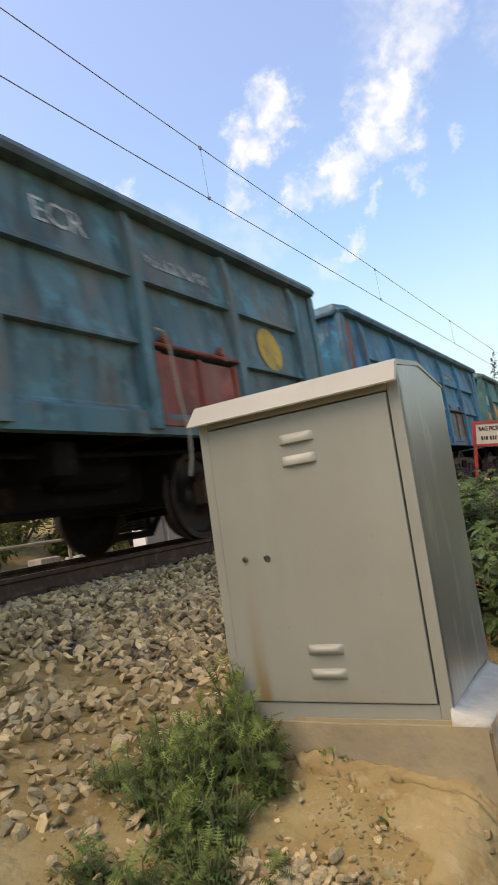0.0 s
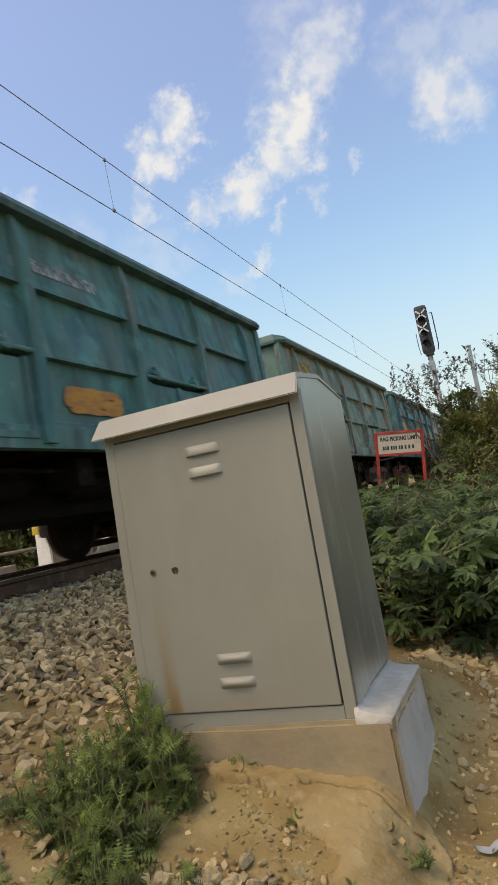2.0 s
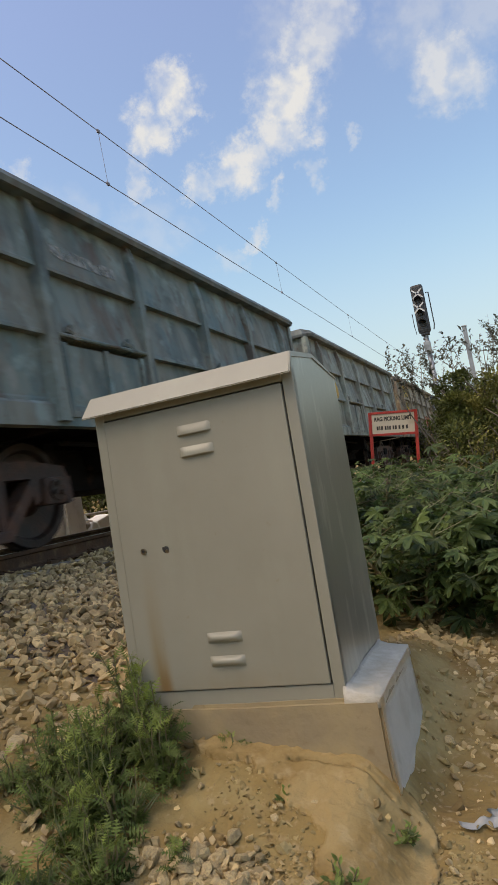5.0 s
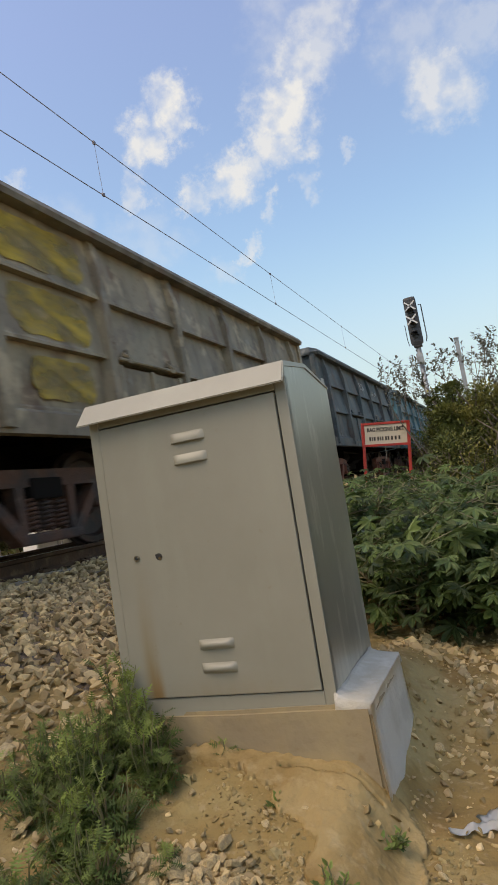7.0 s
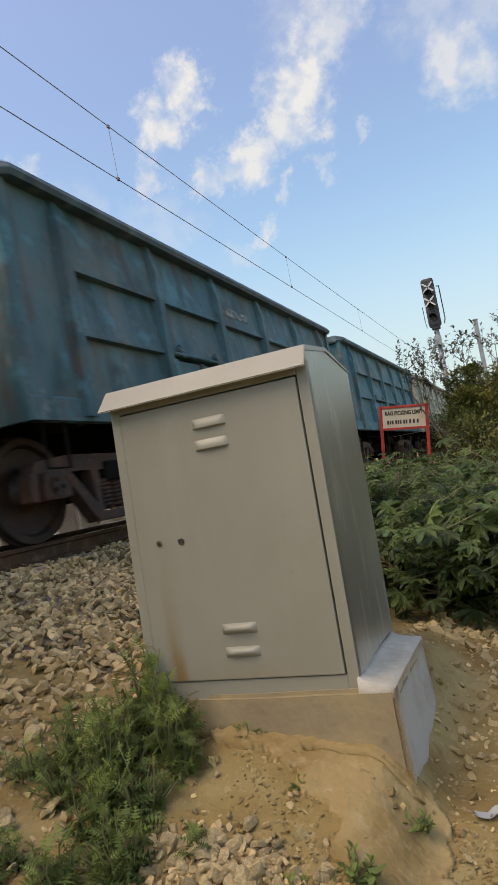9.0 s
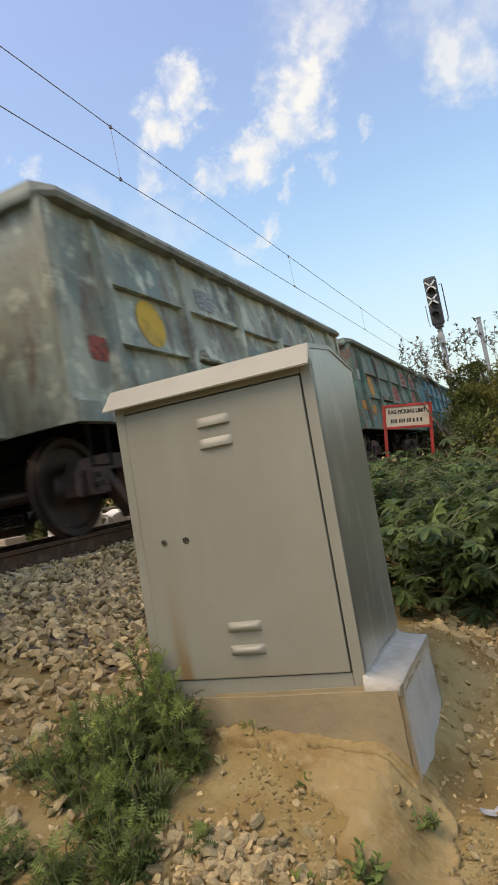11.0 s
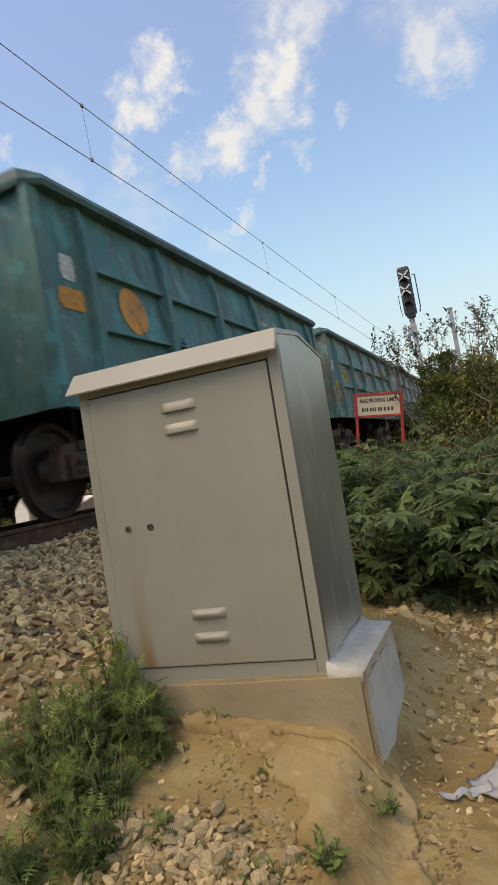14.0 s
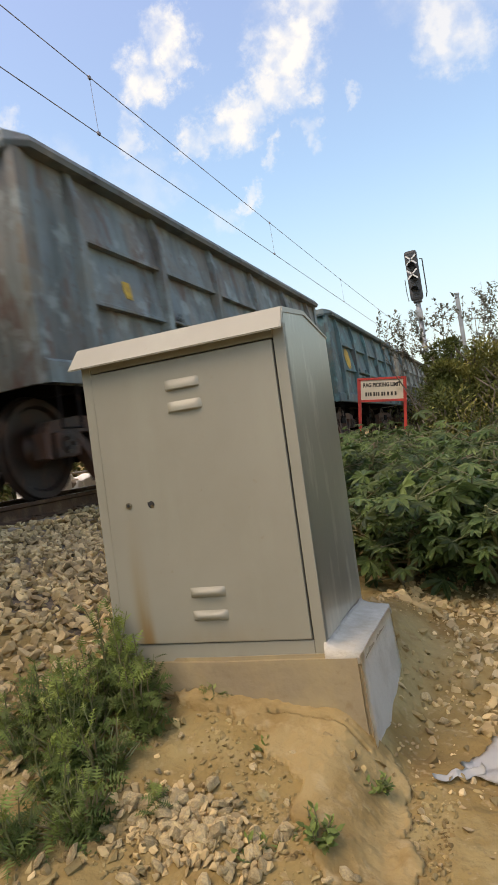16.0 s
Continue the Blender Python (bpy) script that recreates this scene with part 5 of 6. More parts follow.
# ---- weeds near the cabinet ----
def cut_leaf(seed):
    """A narrow leaf with a few ragged side lobes, 1 long along +y."""
    rnd = random.Random(seed)
    verts, faces = [(0, 0, 0)], []
    for i in range(5):
        y = 0.15 + 0.17 * i
        w = (0.22, 0.4, 0.37, 0.28, 0.15)[i] * rnd.uniform(0.75, 1.25)
        z = -0.28 * y * y
        k = len(verts)
        verts += [(0, y, z), (-w, y + 0.13, z - 0.05 + rnd.uniform(-0.05, 0.08)), (w, y + 0.13, z - 0.05 + rnd.uniform(-0.05, 0.08)), (0, y + 0.12, z - 0.03), (-0.05, y + 0.02, z), (0.05, y + 0.02, z)]
        faces += [(k, k + 3, k + 1), (k, k + 2, k + 3), (0 if i == 0 else k - 3, k + 5, k + 4), (k + 4, k + 5, k + 3)]
    verts.append((0, 1.08, -0.36))
    k = len(verts) - 1
    faces.append((k - 2, k - 1, k))
    return np.array(verts, dtype=float), np.array(faces)


HERB = [cut_leaf(s) for s in range(4)]
M_TIP = material("young_herb_leaves", (0.23, 0.29, 0.07), [((0.15, 0.2, 0.05), 5, 0.4, 0.6, ONE, 0.7), ((0.42, 0.43, 0.13), 3, 0.55, 0.75, ONE, 0.7)], 0.55, jitter=0.35, spec=0.3, island=True, translucent=0.35)


def build_herb(x, y, height, spread, stems_n, seed, label="feathery-leaved green weed growing in the sandy soil", leaf=(0.06, 0.1), shapes=None):
    rnd = random.Random(seed)
    herb = thing("weed", label, "weed", pose(x, y, ground_z(x, y) - 0.01), group="weeds by the cabinet")
    wood, mats, tips = bmesh.new(), [], []
    for s in range(stems_n):
        a = rnd.uniform(0, 6.28)
        lean = spread * math.sqrt(rnd.random())
        tall = rnd.random() < 0.3
        h = height * (rnd.uniform(0.85, 1.2) if tall else rnd.uniform(0.3, 0.75)) * (1 - 0.25 * lean / spread)
        foot = Vector((math.cos(a) * lean * 0.4, math.sin(a) * lean * 0.4, 0))
        top = Vector((math.cos(a) * lean * (0.8 if tall else 1.15), math.sin(a) * lean * (0.8 if tall else 1.15), h))
        mid = foot.lerp(top, 0.5) + Vector((rnd.uniform(-0.1, 0.1) * h, rnd.uniform(-0.1, 0.1) * h, 0.1 * h))
        tube(wood, foot, mid, 0.0035, 0.0028, 4)
        tube(wood, mid, top, 0.0028, 0.0012, 4)
        n = max(5, int(h / 0.02))
        for i in range(n):
            f = 0.1 + 0.9 * i / n
            p = foot.lerp(mid, f * 2) if f < 0.5 else mid.lerp(top, f * 2 - 1)
            b = i * 2.4 + rnd.uniform(-0.5, 0.5)
            young = tall and f > 0.6
            d = Vector((math.cos(b), math.sin(b), rnd.uniform(0.6, 2.4) if young else rnd.uniform(-0.5, 1.0)))
            (tips if young else mats).append((rnd.randrange(4), aim(p, d, (rnd.uniform(-0.7, 0.7), rnd.uniform(-1.0, 0.4), 1), rnd.uniform(*leaf) * (0.75 if young else 1.15 - 0.4 * f), rnd)))
    part("stem_tuft", wood, M_STEM, herb)["kind"] = "stuff"
    joined("leaves", shapes or HERB, mats, herb, M_HERB, kind="stuff")
    if tips:
        joined("young_leaves", shapes or HERB, tips, herb, M_TIP, kind="stuff")


for _n, (_x, _y, _h, _s, _k) in enumerate([(-1.45, 1.95, 0.4, 0.09, 26), (-1.3, 1.88, 0.33, 0.1, 24), (-1.24, 1.8, 0.24, 0.08, 16), (-1.5, 1.83, 0.3, 0.13, 24), (-1.66, 1.8, 0.24, 0.13, 20), (-1.84, 1.77, 0.15, 0.1, 12),
        (-1.42, 1.7, 0.27, 0.13, 26), (-1.6, 1.68, 0.17, 0.12, 16), (-1.27, 1.62, 0.2, 0.12, 20), (-1.36, 1.52, 0.19, 0.1, 20), (-1.24, 1.44, 0.17, 0.1, 20), (-1.36, 1.36, 0.16, 0.1, 16), (-1.62, 1.4, 0.1, 0.1, 12)]):
    build_herb(_x, _y, _h, _s, int(_k * 1.7), 90 + _n, leaf=(0.035, 0.075))
for _n, (_x, _y, _h, _s, _k) in enumerate([(-1.065, 2.01, 0.06, 0.05, 9), (-1.05, 1.56, 0.07, 0.07, 10), (-1.98, 1.75, 0.07, 0.07, 7), (-2.3, 3.2, 0.08, 0.08, 9)]):
    build_herb(_x, _y, _h, _s, _k, 190 + _n, "small green weed sprouting from the soil", (0.03, 0.05))
OVALS = [oval_leaf(0)] * 4
for _n, (_x, _y, _h, _s, _k) in enumerate([(-0.83, 1.82, 0.03, 0.035, 5), (-0.53, 1.86, 0.05, 0.06, 10), (-0.61, 1.57, 0.07, 0.085, 18), (-0.74, 1.5, 0.05, 0.06, 9), (-0.88, 1.95, 0.025, 0.03, 3)]):
    build_herb(_x, _y, _h, _s, _k, 290 + _n, "small broad-leaved seedling rooted in the soil", (0.025, 0.04), OVALS)


# ---- red sign, signal, post ----
def build_sign():
    sign = thing("sign_board", "small white sign board in a red frame on posts", "sign", pose(-2.05, 11.0, 0.25, 0, 7.5, 0))
    for x in (-0.4, 0.36):
        part("post", box(bmesh.new(), x - 0.025, x + 0.025, -0.02, 0.02, -0.1, 1.75, 0.004), M_RED, sign)
    bm = bmesh.new()
    box(bm, -0.43, 0.39, -0.012, 0.0, 1.37, 1.74, 0.003)
    board = part("board", bm, M_BOARD, sign)
    for a in ((-0.43, 0.39, 1.72, 1.76), (-0.43, 0.39, 1.35, 1.39), (-0.43, -0.39, 1.39, 1.72), (0.35, 0.39, 1.39, 1.72)):
        part("frame_bar", box(bmesh.new(), a[0], a[1], -0.026, -0.013, a[2], a[3], 0.003), M_RED, sign)
    fc = bpy.data.curves.new("lettering", "FONT")
    fc.body, fc.size, fc.align_x = "RAG PICKING LIMIT", 0.074, "CENTER"
    fc.offset = 0.0035
    tob = bpy.data.objects.new("lettering", fc)
    scene.collection.objects.link(tob)
    me = bpy.data.meshes.new_from_object(tob.evaluated_get(bpy.context.evaluated_depsgraph_get()))
    bpy.data.objects.remove(tob)
    me.materials.clear()
    me.materials.append(M_INK)
    place("lettering", me, board, pose(-0.02, -0.015, 1.605, 90, 0, 0) @ Matrix.Diagonal((0.96, 1.25, 1, 1)))
    rnd = random.Random(2)
    x = -0.3
    while x < 0.24:
        w = rnd.uniform(0.03, 0.055)
        part("lettering_bar", box(bmesh.new(), x, x + w * 0.6, -0.0155, -0.013, 1.45, 1.515), M_INK, board)
        x += w * 0.6 + rnd.choice((0.012, 0.012, 0.03))


build_sign()
M_SIG = material("signal_black", (0.03, 0.03, 0.032), [((0.06, 0.06, 0.06), 5, 0.4, 0.6, ONE, 0.6)], 0.6)
M_TAPE = material("white_cross_tape", (0.6, 0.6, 0.58), [((0.4, 0.4, 0.38), 9, 0.5, 0.7, ONE, 0.5)], 0.7)
M_GALV = material("galvanised_steel", (0.34, 0.35, 0.35), [((0.24, 0.25, 0.25), 4, 0.4, 0.6, ONE, 0.7)], 0.5, 0.5)


def build_signal():
    sig = thing("railway_signal", "black railway signal head crossed with white tape on a mast", "railway signal", pose(-1.93, 20.0, 0.0))
    part("mast", tube(bmesh.new(), (0, 0, -0.2), (0, 0, 4.9), 0.085, 0.07, 14), M_GALV, sig, "grey tubular mast", True)
    head = part("head", box(bmesh.new(), -0.185, 0.185, -0.16, 0.06, 4.78, 6.27, 0.09), M_SIG, sig)
    for z in (5.05, 5.4, 5.75):
        bm = bmesh.new()
        n = 16
        for i in range(n):
            a0, a1 = math.pi * i / n - 0.2, math.pi * (i + 1) / n - 0.2
            if i > n - 1:
                continue
            p = [(0.11 * math.cos(a0), z + 0.11 * math.sin(a0)), (0.11 * math.cos(a1), z + 0.11 * math.sin(a1))]
            v = [bm.verts.new((p[0][0], -0.16, p[0][1])), bm.verts.new((p[1][0], -0.16, p[1][1])), bm.verts.new((p[1][0], -0.4, p[1][1])), bm.verts.new((p[0][0], -0.4, p[0][1]))]
            bm.faces.new(v)
        bmesh.ops.solidify(bm, geom=bm.faces[:], thickness=0.008)
        part("visor", bm, M_SIG, head)
        part("lens", tube(bmesh.new(), (0, -0.155, z), (0, -0.175, z), 0.095, 0.09, 18), M_SIG, head)
    for z in (5.98, 5.5):
        for s in (-1, 1):
            part("tape", box(bmesh.new(), -0.2, 0.2, -0.008, 0.008, -0.022, 0.022, 0, pose(0, -0.168 if z > 5.9 else -0.41, z, 0, s * 43, 0)), M_TAPE, head)
    bm = bmesh.new()
    pipe(bm, [(0.26, 0.05, 4.85), (0.3, 0.05, 5.0), (0.3, 0.05, 6.0), (0.22, 0.05, 6.0)], 0.018, 6)
    pipe(bm, [(-0.24, -0.1, 4.8), (-0.24, -0.3, 5.0), (-0.24, -0.3, 5.4)], 0.012, 6)
    part("guard_rail", bm, M_SIG, sig)
    part("bracket", box(bmesh.new(), -0.12, 0.12, -0.12, 0.12, 4.72, 4.88, 0.02), M_SIG, sig)
    part("junction_box", box(bmesh.new(), -0.1, 0.1, -0.2, -0.085, 4.2, 4.5, 0.015), M_GALV, sig)


build_signal()


def build_post():
    p = thing("steel_post", "slim grey steel post standing among the shrubs", "post", pose(-0.62, 15.0, 0.0))
    part("shaft", box(bmesh.new(), -0.045, 0.045, -0.045, 0.045, -0.3, 3.8, 0.008), M_GALV, p)
    part("cap", box(bmesh.new(), -0.055, 0.055, -0.055, 0.055, 3.8, 3.83, 0.008), M_GALV, p)


build_post()


# ---- litter, cable, far side of the track ----
def build_plastic():
    bm = bmesh.new()
    n = 18
    for (cx, cy, lx, ly, rz, sd) in ((-0.31, 2.06, 0.085, 0.018, 35, 1), (-0.2, 2.16, 0.1, 0.1, 60, 2)):
        g = []
        for i in range(n + 1):
            row = []
            for j in range(9):
                u, v = i / n * 2 - 1, j / 4 - 1
                w = 0.7 + 0.5 * noise.noise((u * 2.2, sd * 5, 0))
                x, y = u * lx, v * ly * w + 0.03 * noise.noise((u * 3, 1, sd))
                a = radians(rz)
                X, Y = cx + x * math.cos(a) - y * math.sin(a), cy + x * math.sin(a) + y * math.cos(a)
                row.append(bm.verts.new((X, Y, ground_z(X, Y) + 0.02 + 0.022 * noise.noise((X * 13, Y * 13, sd)) + 0.006 * noise.noise((X * 40, Y * 40, sd)))))
            g.append(row)
        for i in range(n):
            for j in range(8):
                bm.faces.new((g[i][j], g[i + 1][j], g[i + 1][j + 1], g[i][j + 1]))
    bmesh.ops.solidify(bm, geom=bm.faces[:], thickness=0.002)
    ob = part("plastic_scrap", bm, M_PLASTIC, None, smooth=True)
    tagged(ob, "crumpled torn white plastic sheet lying on the soil", "litter")


build_plastic()


def build_cable():
    bm = bmesh.new()
    pts = [(-1.36, 2.75, 0.28), (-1.62, 2.62, 0.4), (-1.72, 2.42, 0.38), (-1.66, 2.2, 0.34), (-1.58, 2.05, 0.2)]
    pipe(bm, pts, 0.014, 8)
    tagged(part("black_cable", bm, M_BLACK, None, smooth=True), "thick black cable looping from the cabinet into the soil", "cable")


build_cable()


def build_far_side():
    M_YELLOW = material("yellow_wash", (0.62, 0.42, 0.04), [((0.75, 0.68, 0.5), 6, 0.45, 0.65, ONE, 0.7)], 0.9)
    for y0, y1, x1, top in ((8.62, 9.14, -7.42, 1.56), (9.17, 9.66, -7.36, 1.62)):
        blk = thing("marker_block", "whitewashed concrete marker block beside the far rail", "concrete block", group="whitewashed marker blocks")
        bm = bmesh.new()
        prism(bm, [(x1 - 0.34, 0.55), (x1, 0.55), (x1 - 0.02, top - 0.02), (x1 - 0.06, top), (x1 - 0.3, top)], "y", y0, y1)
        bmesh.ops.bevel(bm, geom=bm.edges[:], offset=0.018, segments=2, affect="EDGES")
        part("block", bm, M_WHITEWASH, blk)
        if y0 < 9:
            bm = bmesh.new()
            box(bm, x1 - 0.345, x1 - 0.008, y0 - 0.004, y1 - 0.04, top - 0.14, top + 0.006, 0.012)
            part("painted_band", bm, M_YELLOW, blk, "yellow painted top band")
    heap = thing("rubble_heap", "whitewashed rubble heaped beside the far rail", "rubble")
    rnd = random.Random(31)
    for i in range(46):
        y = rnd.uniform(9.72, 13.0)
        bm = bmesh.new()
        q = rnd.uniform(0.09, 0.2)
        box(bm, -q, q, -q * rnd.uniform(0.7, 1.3), q, -q * 0.6, q * 0.6, q * 0.2, pose(-7.55 + rnd.uniform(-0.2, 0.12), y, 0.74 + 0.4 * rnd.random() * (1 if y < 10.8 else 0.5), rnd.uniform(-25, 25), rnd.uniform(-25, 25), rnd.uniform(0, 90)))
        part("rubble_stone", bm, M_WHITEWASH if rnd.random() < 0.7 else M_CONC, heap)
    wall = thing("low_wall", "low pale rubble wall beyond the track", "wall", pose(-10.4, 0, 0.4))
    rnd = random.Random(8)
    y = -2.0
    while y < 22:
        w = rnd.uniform(0.35, 0.7)
        bm = bmesh.new()
        h = rnd.uniform(0.35, 0.6)
        box(bm, -0.2, 0.2 + rnd.uniform(0, 0.08), y, y + w - 0.03, -0.1, h, 0.04)
        part("stone_block", bm, M_CONC, wall)
        y += w
    fence = thing("pipe_fence", "low pale pipe rail on short posts beyond the track", "fence", pose(-9.7, 0, 0.6))
    part("top_rail", tube(bmesh.new(), (0, -4, 0.62), (0, 22, 0.62), 0.03, None, 8), M_CONC, fence)
    for k in range(11):
        part("post", tube(bmesh.new(), (0, -4 + 2.6 * k, -0.2), (0, -4 + 2.6 * k, 0.62), 0.035, None, 8), M_CONC, fence)
    for n, (x, y, h, r) in enumerate([(-13.5, 6.0, 2.2, 1.6), (-13.0, 8.6, 1.9, 1.5), (-14.2, 11.5, 2.4, 1.9), (-13.2, 14.5, 2.0, 1.6), (-14.0, 3.0, 2.2, 1.6), (-13.5, 18.0, 2.2, 1.8), (-12.6, 12.0, 1.2, 1.0), (-12.6, 4.6, 1.2, 1.0), (-15.5, 24.0, 3.0, 2.2), (-15.0, 31.0, 3.0, 2.2)]):
        build_shrub(x, y, h, r, 3400, 120 + n, label="bushy green shrub on the far side of the track", leaf_size=(0.14, 0.24))


build_far_side()


# ---- soil crust against the plinth ----
def build_crust():
    outline = [(-1.22, 2.0), (-1.06, 2.03), (-0.77, 2.035), (-0.6, 2.04), (-0.52, 2.03), (-0.47, 1.96), (-0.44, 1.87), (-0.42, 1.76), (-0.37, 1.66), (-0.4, 1.52), (-0.5, 1.46), (-0.6, 1.5), (-0.66, 1.62), (-0.72, 1.73), (-0.79, 1.8), (-0.86, 1.88), (-0.95, 1.9), (-1.05, 1.93), (-1.15, 1.95)]

    def inside(x, y):
        c = False
        for (x0, y0), (x1, y1) in zip(outline, outline[1:] + outline[:1]):
            if (y0 > y) != (y1 > y) and x < (x1 - x0) * (y - y0) / (y1 - y0) + x0:
                c = not c
        return c
    bm = bmesh.new()
    st = 0.009
    cells = {}
    for i in range(110):
        for j in range(80):
            x, y = -1.3 + i * st, 1.36 + j * st
            wx, wy = x + 0.05 * noise.noise((x * 9, y * 9, 3)) + 0.022 * noise.noise((x * 30, y * 30, 3)), y + 0.05 * noise.noise((x * 9, y * 9, 8)) + 0.022 * noise.noise((x * 30, y * 30, 9))
            # a crack runs along the plinth
            crack = abs(y - (1.962 - 0.035 * noise.noise((x * 6, 0, 0)))) < 0.011 * (1 + noise.noise((x * 12, 4, 0))) and -0.86 < x < -0.55
            if inside(wx, wy) and not crack:
                cells[(i, j)] = True
    vt = {}

    def vert(i, j, up):
        k = (i, j, up)
        if k not in vt:
            x, y = -1.3 + (i - 0.5) * st, 1.36 + (j - 0.5) * st
            x += 0.004 * noise.noise((x * 60, y * 60, 1))
            vt[k] = bm.verts.new((x, y, ground_z(x, y) + (0.013 + 0.014 * math.exp(-((y - 1.96) / 0.05) ** 2) + 0.008 * noise.noise((x * 14, y * 14, 6)) + 0.005 * noise.noise((x * 33, y * 33, 6)) + 0.003 * noise.noise((x * 80, y * 80, 6)) if up else -0.02)))
        return vt[k]
    for i, j in cells:
        bm.faces.new([vert(i + a, j + b, 1) for a, b in ((0, 0), (1, 0), (1, 1), (0, 1))])
        for di, dj, e in ((-1, 0, ((0, 1), (0, 0))), (1, 0, ((1, 0), (1, 1))), (0, -1, ((0, 0), (1, 0))), (0, 1, ((1, 1), (0, 1)))):
            if (i + di, j + dj) not in cells:
                (a, b), (c, d) = e
                bm.faces.new((vert(i + a, j + b, 1), vert(i + a, j + b, 0), vert(i + c, j + d, 0), vert(i + c, j + d, 1)))
    m = material("soil_crust_clay", (0.345, 0.248, 0.110), [((0.232, 0.152, 0.058), 4, 0.42, 0.62, ONE, 0.8), ((0.428, 0.324, 0.173), 14, 0.5, 0.7, ONE, 0.6)], 0.97, bump=0.5, bump_scale=40, spec=0.15)
    tagged(part("soil_crust", bm, m, None, smooth=True), "pale cracked crust of dried soil against the plinth", "soil crust", kind="structure")


build_crust()


# ---- ballast and loose stones ----
def stone_shape(seed, flat=0.7, points=11):
    rnd = random.Random(seed)
    bm = bmesh.new()
    for _ in range(points):
        v = Vector((rnd.gauss(0, 1), rnd.gauss(0, 1), rnd.gauss(0, 1))).normalized()
        bm.verts.new((v.x * 0.5, v.y * 0.5 * rnd.uniform(0.7, 1), v.z * 0.5 * flat))
    r = bmesh.ops.convex_hull(bm, input=bm.verts)
    bmesh.ops.delete(bm, geom=[g for g in r["geom_interior"] if isinstance(g, bmesh.types.BMVert)], context="VERTS")
    bmesh.ops.triangulate(bm, faces=bm.faces)
    bm.verts.index_update()
    v, f = np.array([tuple(q.co) for q in bm.verts]), np.array([[q.index for q in fc.verts] for fc in bm.faces])
    bm.free()
    return v, f


STONES = [stone_shape(s, 0.55 + 0.05 * (s % 5)) for s in range(14)]


def stone_pose(rnd, x, y, size, lift=0.0):
    return pose(x, y, ground_z(x, y) + lift + size * 0.12, rnd.uniform(-55, 55), rnd.uniform(-55, 55), rnd.uniform(0, 360)) @ Matrix.Diagonal((size * rnd.uniform(0.8, 1.35), size * rnd.uniform(0.75, 1.1), size * rnd.uniform(0.7, 1.1), 1))


def ballast_density(x, y):
    """Share of the ground that loose stones cover."""
    if -4.4 < x < -3.72:
        return 0.35 + 0.4 * noise.noise((x * 3, y * 1.6, 6))    # sand drifted along the sleeper ends
    if x < -3.72:
        return 1.0
    edge = -2.28 + 0.22 * noise.noise((x * 0.4, y * 1.5, 9)) + (0.35 if y > 2.7 else 0.0)
    d = (edge - x) / 0.35
    # sand has washed over the stones towards the near end
    sand = min(1.0, max(0.0, (2.95 + 0.45 * noise.noise((x * 1.1, y * 0.8, 3)) + 0.18 * (x + 2.6) - y) / 0.5))
    return min(1.0, max(0.0, d + 0.5)) * (1 - (0.72 + 0.2 * noise.noise((x * 2.2, y * 2.2, 8))) * sand)


M_PEBBLE_MANY = material("pale_dusty_stones", (0.5, 0.37, 0.185), [((0.38, 0.27, 0.13), 5, 0.4, 0.62, ONE, 0.8), ((0.5, 0.41, 0.26), 2, 0.5, 0.7, ONE, 0.7)], 0.95, bump=0.5, jitter=0.35, spec=0.15, island=True)
M_PEBBLE = material("pale_dusty_stone", (0.5, 0.385, 0.2), [((0.34, 0.26, 0.15), 9, 0.4, 0.62, ONE, 0.8), ((0.5, 0.4, 0.25), 4, 0.5, 0.7, ONE, 0.7)], 0.95, bump=0.5, jitter=0.3, spec=0.15)


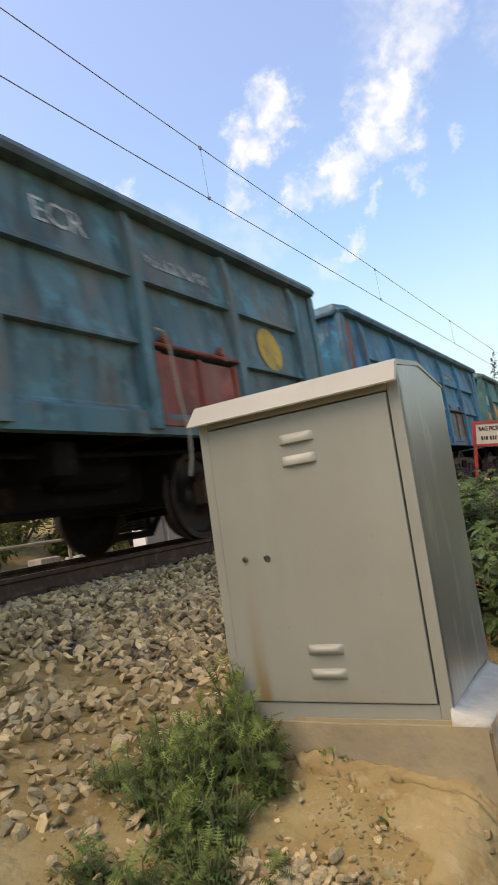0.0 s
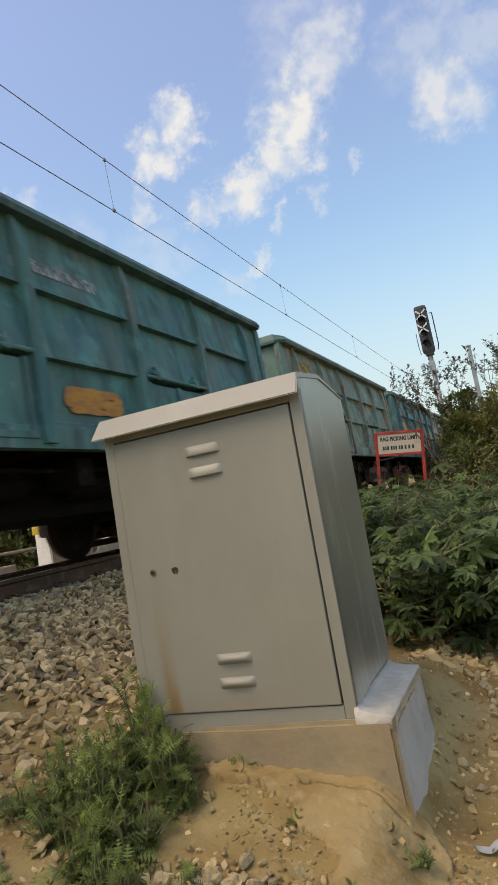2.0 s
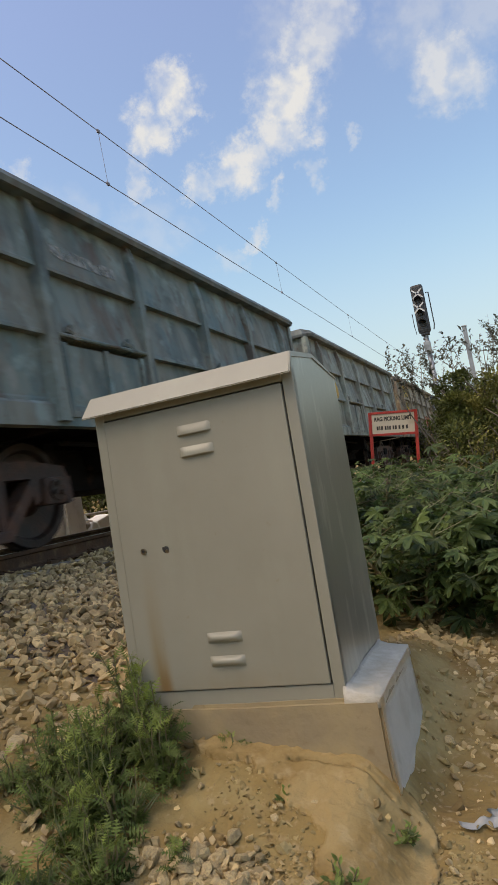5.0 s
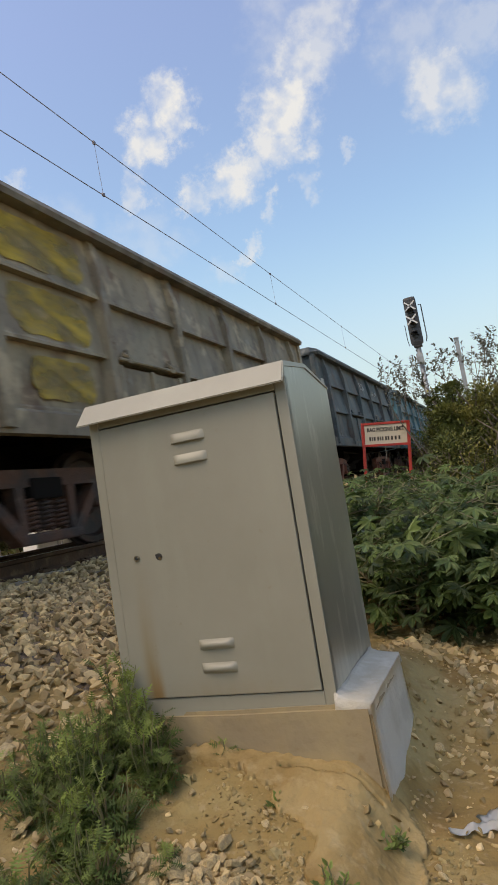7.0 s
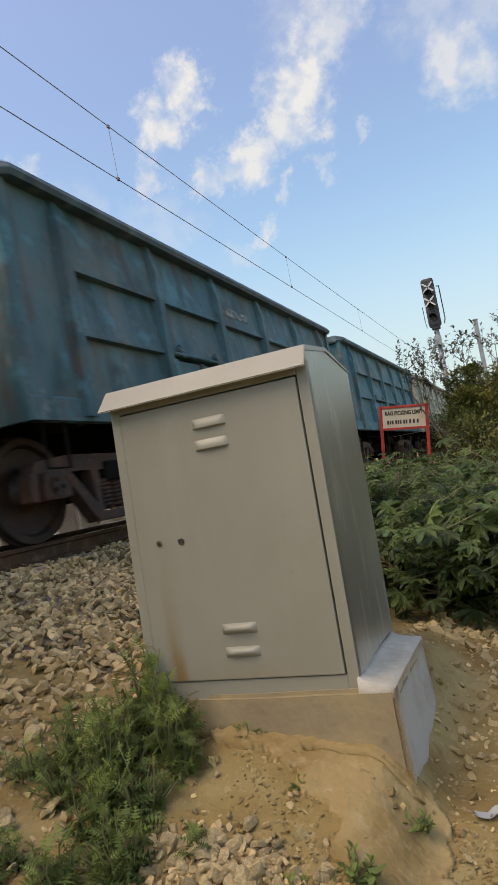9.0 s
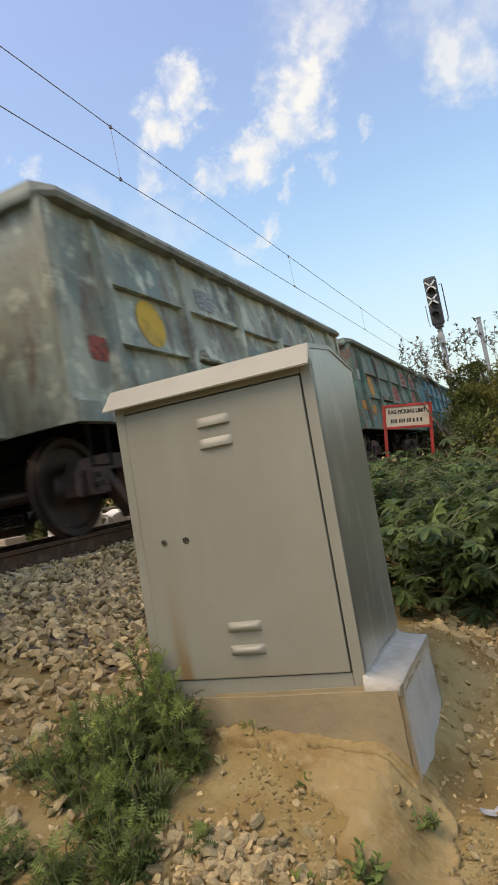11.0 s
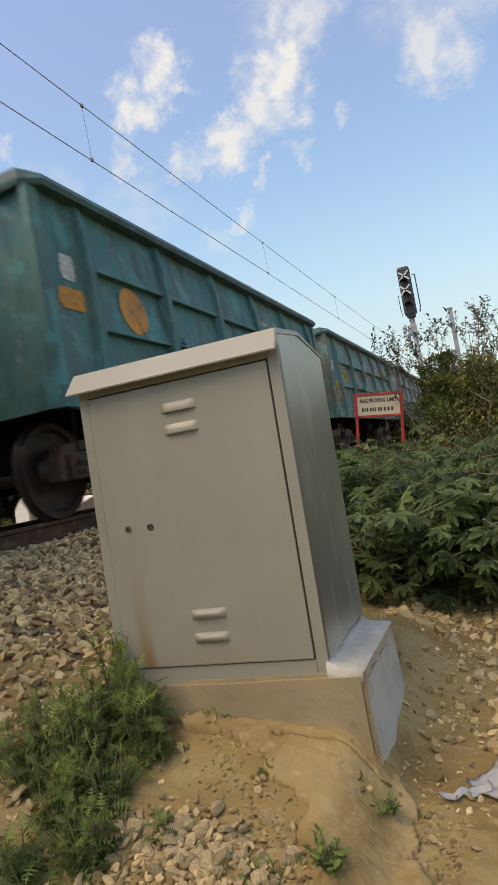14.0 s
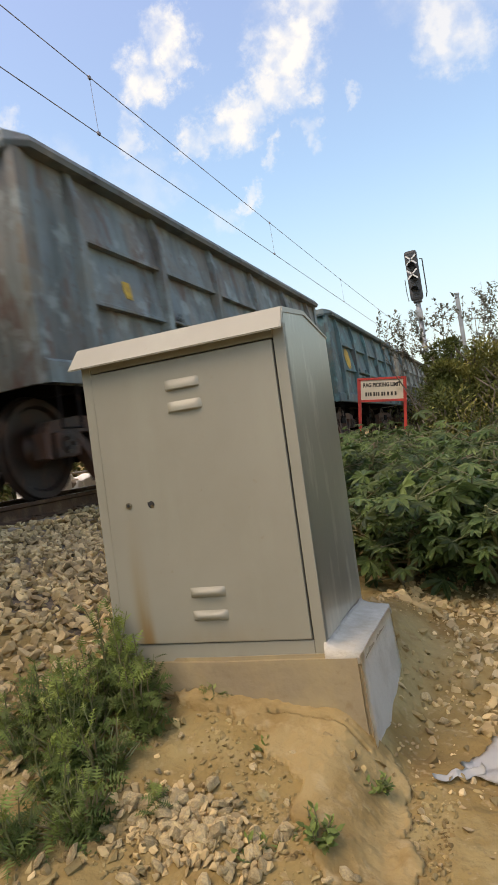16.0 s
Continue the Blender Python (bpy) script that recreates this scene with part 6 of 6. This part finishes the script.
def build_ballast():
    rnd = random.Random(17)
    xs, ys = np.arange(-9.6, -2.05, 0.08), np.arange(-2, 40, 0.25)
    verts = [(x, y, ground_z(x, y) + (0.012 if ballast_density(x, y) > 0.55 else -0.03)) for y in ys for x in xs]
    n = len(xs)
    me = bpy.data.meshes.new("ballast_bed")
    me.from_pydata(verts, [], [(j * n + i, j * n + i + 1, (j + 1) * n + i + 1, (j + 1) * n + i) for j in range(len(ys) - 1) for i in range(n - 1)])
    me.materials.append(M_BED)
    bed = thing("ballast", "grey-brown broken stone ballast on the track shoulder", "ballast", kind="structure")
    place("ballast_bed", me, bed, None, None, "dark bed with the shade between the stones in its colour")
    mats, dusty = [], []
    for y0, y1, n, smin, smax in ((1.0, 4.6, 8200, 0.045, 0.095), (4.6, 10, 5500, 0.05, 0.095)):
        for _ in range(n):
            x, y = rnd.uniform(-4.3, -1.75), rnd.uniform(y0, y1)
            cover = ballast_density(x, y)
            if rnd.random() < cover:
                (mats if cover > 0.6 else dusty).append((rnd.randrange(14), stone_pose(rnd, x, y, rnd.uniform(smin, smax), rnd.uniform(-0.01, 0.035))))
    for _ in range(6500):
        x, y = rnd.uniform(-9.4, -4.3), rnd.uniform(2, 16)
        mats.append((rnd.randrange(14), stone_pose(rnd, x, y, rnd.uniform(0.05, 0.085), -0.005)))
    for _ in range(3500):
        x, y = rnd.uniform(-3.95, -2.2), rnd.uniform(10, 34)
        mats.append((rnd.randrange(14), stone_pose(rnd, x, y, rnd.uniform(0.06, 0.1))))
    # gravel strewn over the soil
    for _ in range(4200):
        x, y = rnd.uniform(-2.1, 0.5), rnd.uniform(1.2, 4.4)
        if noise.noise((x * 1.7, y * 1.7, 5)) + rnd.uniform(-0.35, 0.35) < 0.05 and not (x > -0.5 and y > 2.3):
            continue
        if -1.5 < x < -0.56 and y > 2.04 and y < 2.6:
            continue
        mats.append((rnd.randrange(14), stone_pose(rnd, x, y, rnd.choice((0.006, 0.008, 0.01, 0.014, 0.02, 0.03)) * rnd.uniform(0.8, 1.3))))
    # half-buried stones on the sandy slope beside the weeds
    for _ in range(750):
        x, y = rnd.uniform(-2.7, -1.5), rnd.uniform(1.45, 2.9)
        if noise.noise((x * 2.6, y * 2.6, 33)) + rnd.uniform(-0.4, 0.4) > -0.05:
            dusty.append((rnd.randrange(14), stone_pose(rnd, x, y, rnd.uniform(0.025, 0.085), -0.006)))
    # pebbles heaped in front of the bank
    for _ in range(420):
        x, y = rnd.gauss(-0.94, 0.11), rnd.gauss(1.51, 0.06)
        dusty.append((rnd.randrange(14), stone_pose(rnd, x, y, rnd.uniform(0.012, 0.04), rnd.uniform(0, 0.008))))
    # rubble along the path and at the foot of the castor plants
    for _ in range(1500):
        x, y = rnd.uniform(-0.75, 0.6), rnd.uniform(2.2, 4.0)
        near = noise.noise((x * 2.3, y * 2.3, 11)) + (0.5 if x > -0.32 and 2.5 < y < 3.4 else 0.0) + (0.35 if y > 3.25 else 0.0)
        if near + rnd.uniform(-0.3, 0.3) > 0.38 and not (x < -0.5 and y < 2.7):
            dusty.append((rnd.randrange(14), stone_pose(rnd, x, y, rnd.choice((0.02, 0.03, 0.045, 0.06, 0.075)) * rnd.uniform(0.8, 1.2), -0.004)))
    joined("ballast_stones", STONES, mats, bed, M_BALLAST_MANY, kind="stuff")
    joined("dusty_stones", STONES, dusty, bed, M_PEBBLE_MANY, kind="stuff")
    clods = []
    for _ in range(5200):
        x, y = rnd.uniform(-1.3, -0.3), rnd.uniform(1.35, 2.0)
        if noise.noise((x * 4, y * 4, 25)) + rnd.uniform(-0.4, 0.4) > 0.05:
            clods.append((rnd.randrange(14), stone_pose(rnd, x, y, rnd.choice((0.005, 0.007, 0.01, 0.014, 0.02)) * rnd.uniform(0.8, 1.3), -0.002)))
    for _ in range(6500):
        x, y = rnd.uniform(-2.2, 0.6), rnd.uniform(1.2, 4.6)
        if (-1.5 < x < -0.54 and 2.0 < y < 2.62) or noise.noise((x * 2.1, y * 2.1, 15)) + rnd.uniform(-0.3, 0.3) < (-0.1 if x > -0.5 and y > 2.2 else 0.12):
            continue
        clods.append((rnd.randrange(14), stone_pose(rnd, x, y, rnd.choice((0.008, 0.012, 0.018, 0.026, 0.04, 0.055)) * rnd.uniform(0.8, 1.2), -0.004)))
    m = material("soil_clod", (0.34, 0.26, 0.12), [((0.2, 0.13, 0.055), 9, 0.4, 0.62, ONE, 0.8), ((0.38, 0.28, 0.15), 3, 0.5, 0.7, ONE, 0.7)], 0.97, bump=0.6, jitter=0.35, spec=0.1, island=True)
    joined("soil_clods", STONES, clods, bed, m, kind="stuff")
    # nearest stones, each one by itself
    shapes = []
    for v, f in [stone_shape(70 + s, 0.5 + 0.04 * (s % 5), 22) for s in range(12)]:
        me = bpy.data.meshes.new("stone")
        me.from_pydata(v.tolist(), [], f.tolist())
        me.materials.append(M_PEBBLE)
        shapes.append(me)
    spots = []
    while len(spots) < 300:
        k = rnd.random()
        if k < 0.36:
            x, y, s = rnd.gauss(-0.94, 0.1), rnd.gauss(1.52, 0.05), rnd.uniform(0.03, 0.06)
        elif k < 0.6:
            x, y, s = rnd.uniform(-2.1, -1.6), rnd.uniform(1.4, 2.6), rnd.uniform(0.04, 0.095)
        elif k < 0.75:
            x, y, s = rnd.uniform(-1.75, -0.3), rnd.uniform(1.3, 1.55), rnd.uniform(0.02, 0.06)
        elif k < 0.92:
            x, y, s = rnd.gauss(-0.2, 0.13), rnd.uniform(2.3, 3.3), rnd.uniform(0.02, 0.06)
        else:
            x, y, s = rnd.uniform(-1.2, -0.3), rnd.uniform(1.55, 2.0), rnd.uniform(0.012, 0.03)
        spots.append((x, y, s))
    for x, y, s in spots:
        place("stone", rnd.choice(shapes), bed, stone_pose(rnd, x, y, s, rnd.uniform(0, 0.01)))


build_ballast()


# ---- what moves ----
def motions():
    for w, k in WAGONS:
        walk(w, [(t, pose(TRACK_X, k * PITCH - HALF - run(t), RAIL_Z)) for t in [0.5 * i for i in range(33)]])
    for ob, y in WHEELSETS:
        walk(ob, [(i / 15, pose(0, y, 0.5, math.degrees(run(i / 15) / 0.5) % 360, 0, 0)) for i in range(241)])


motions()
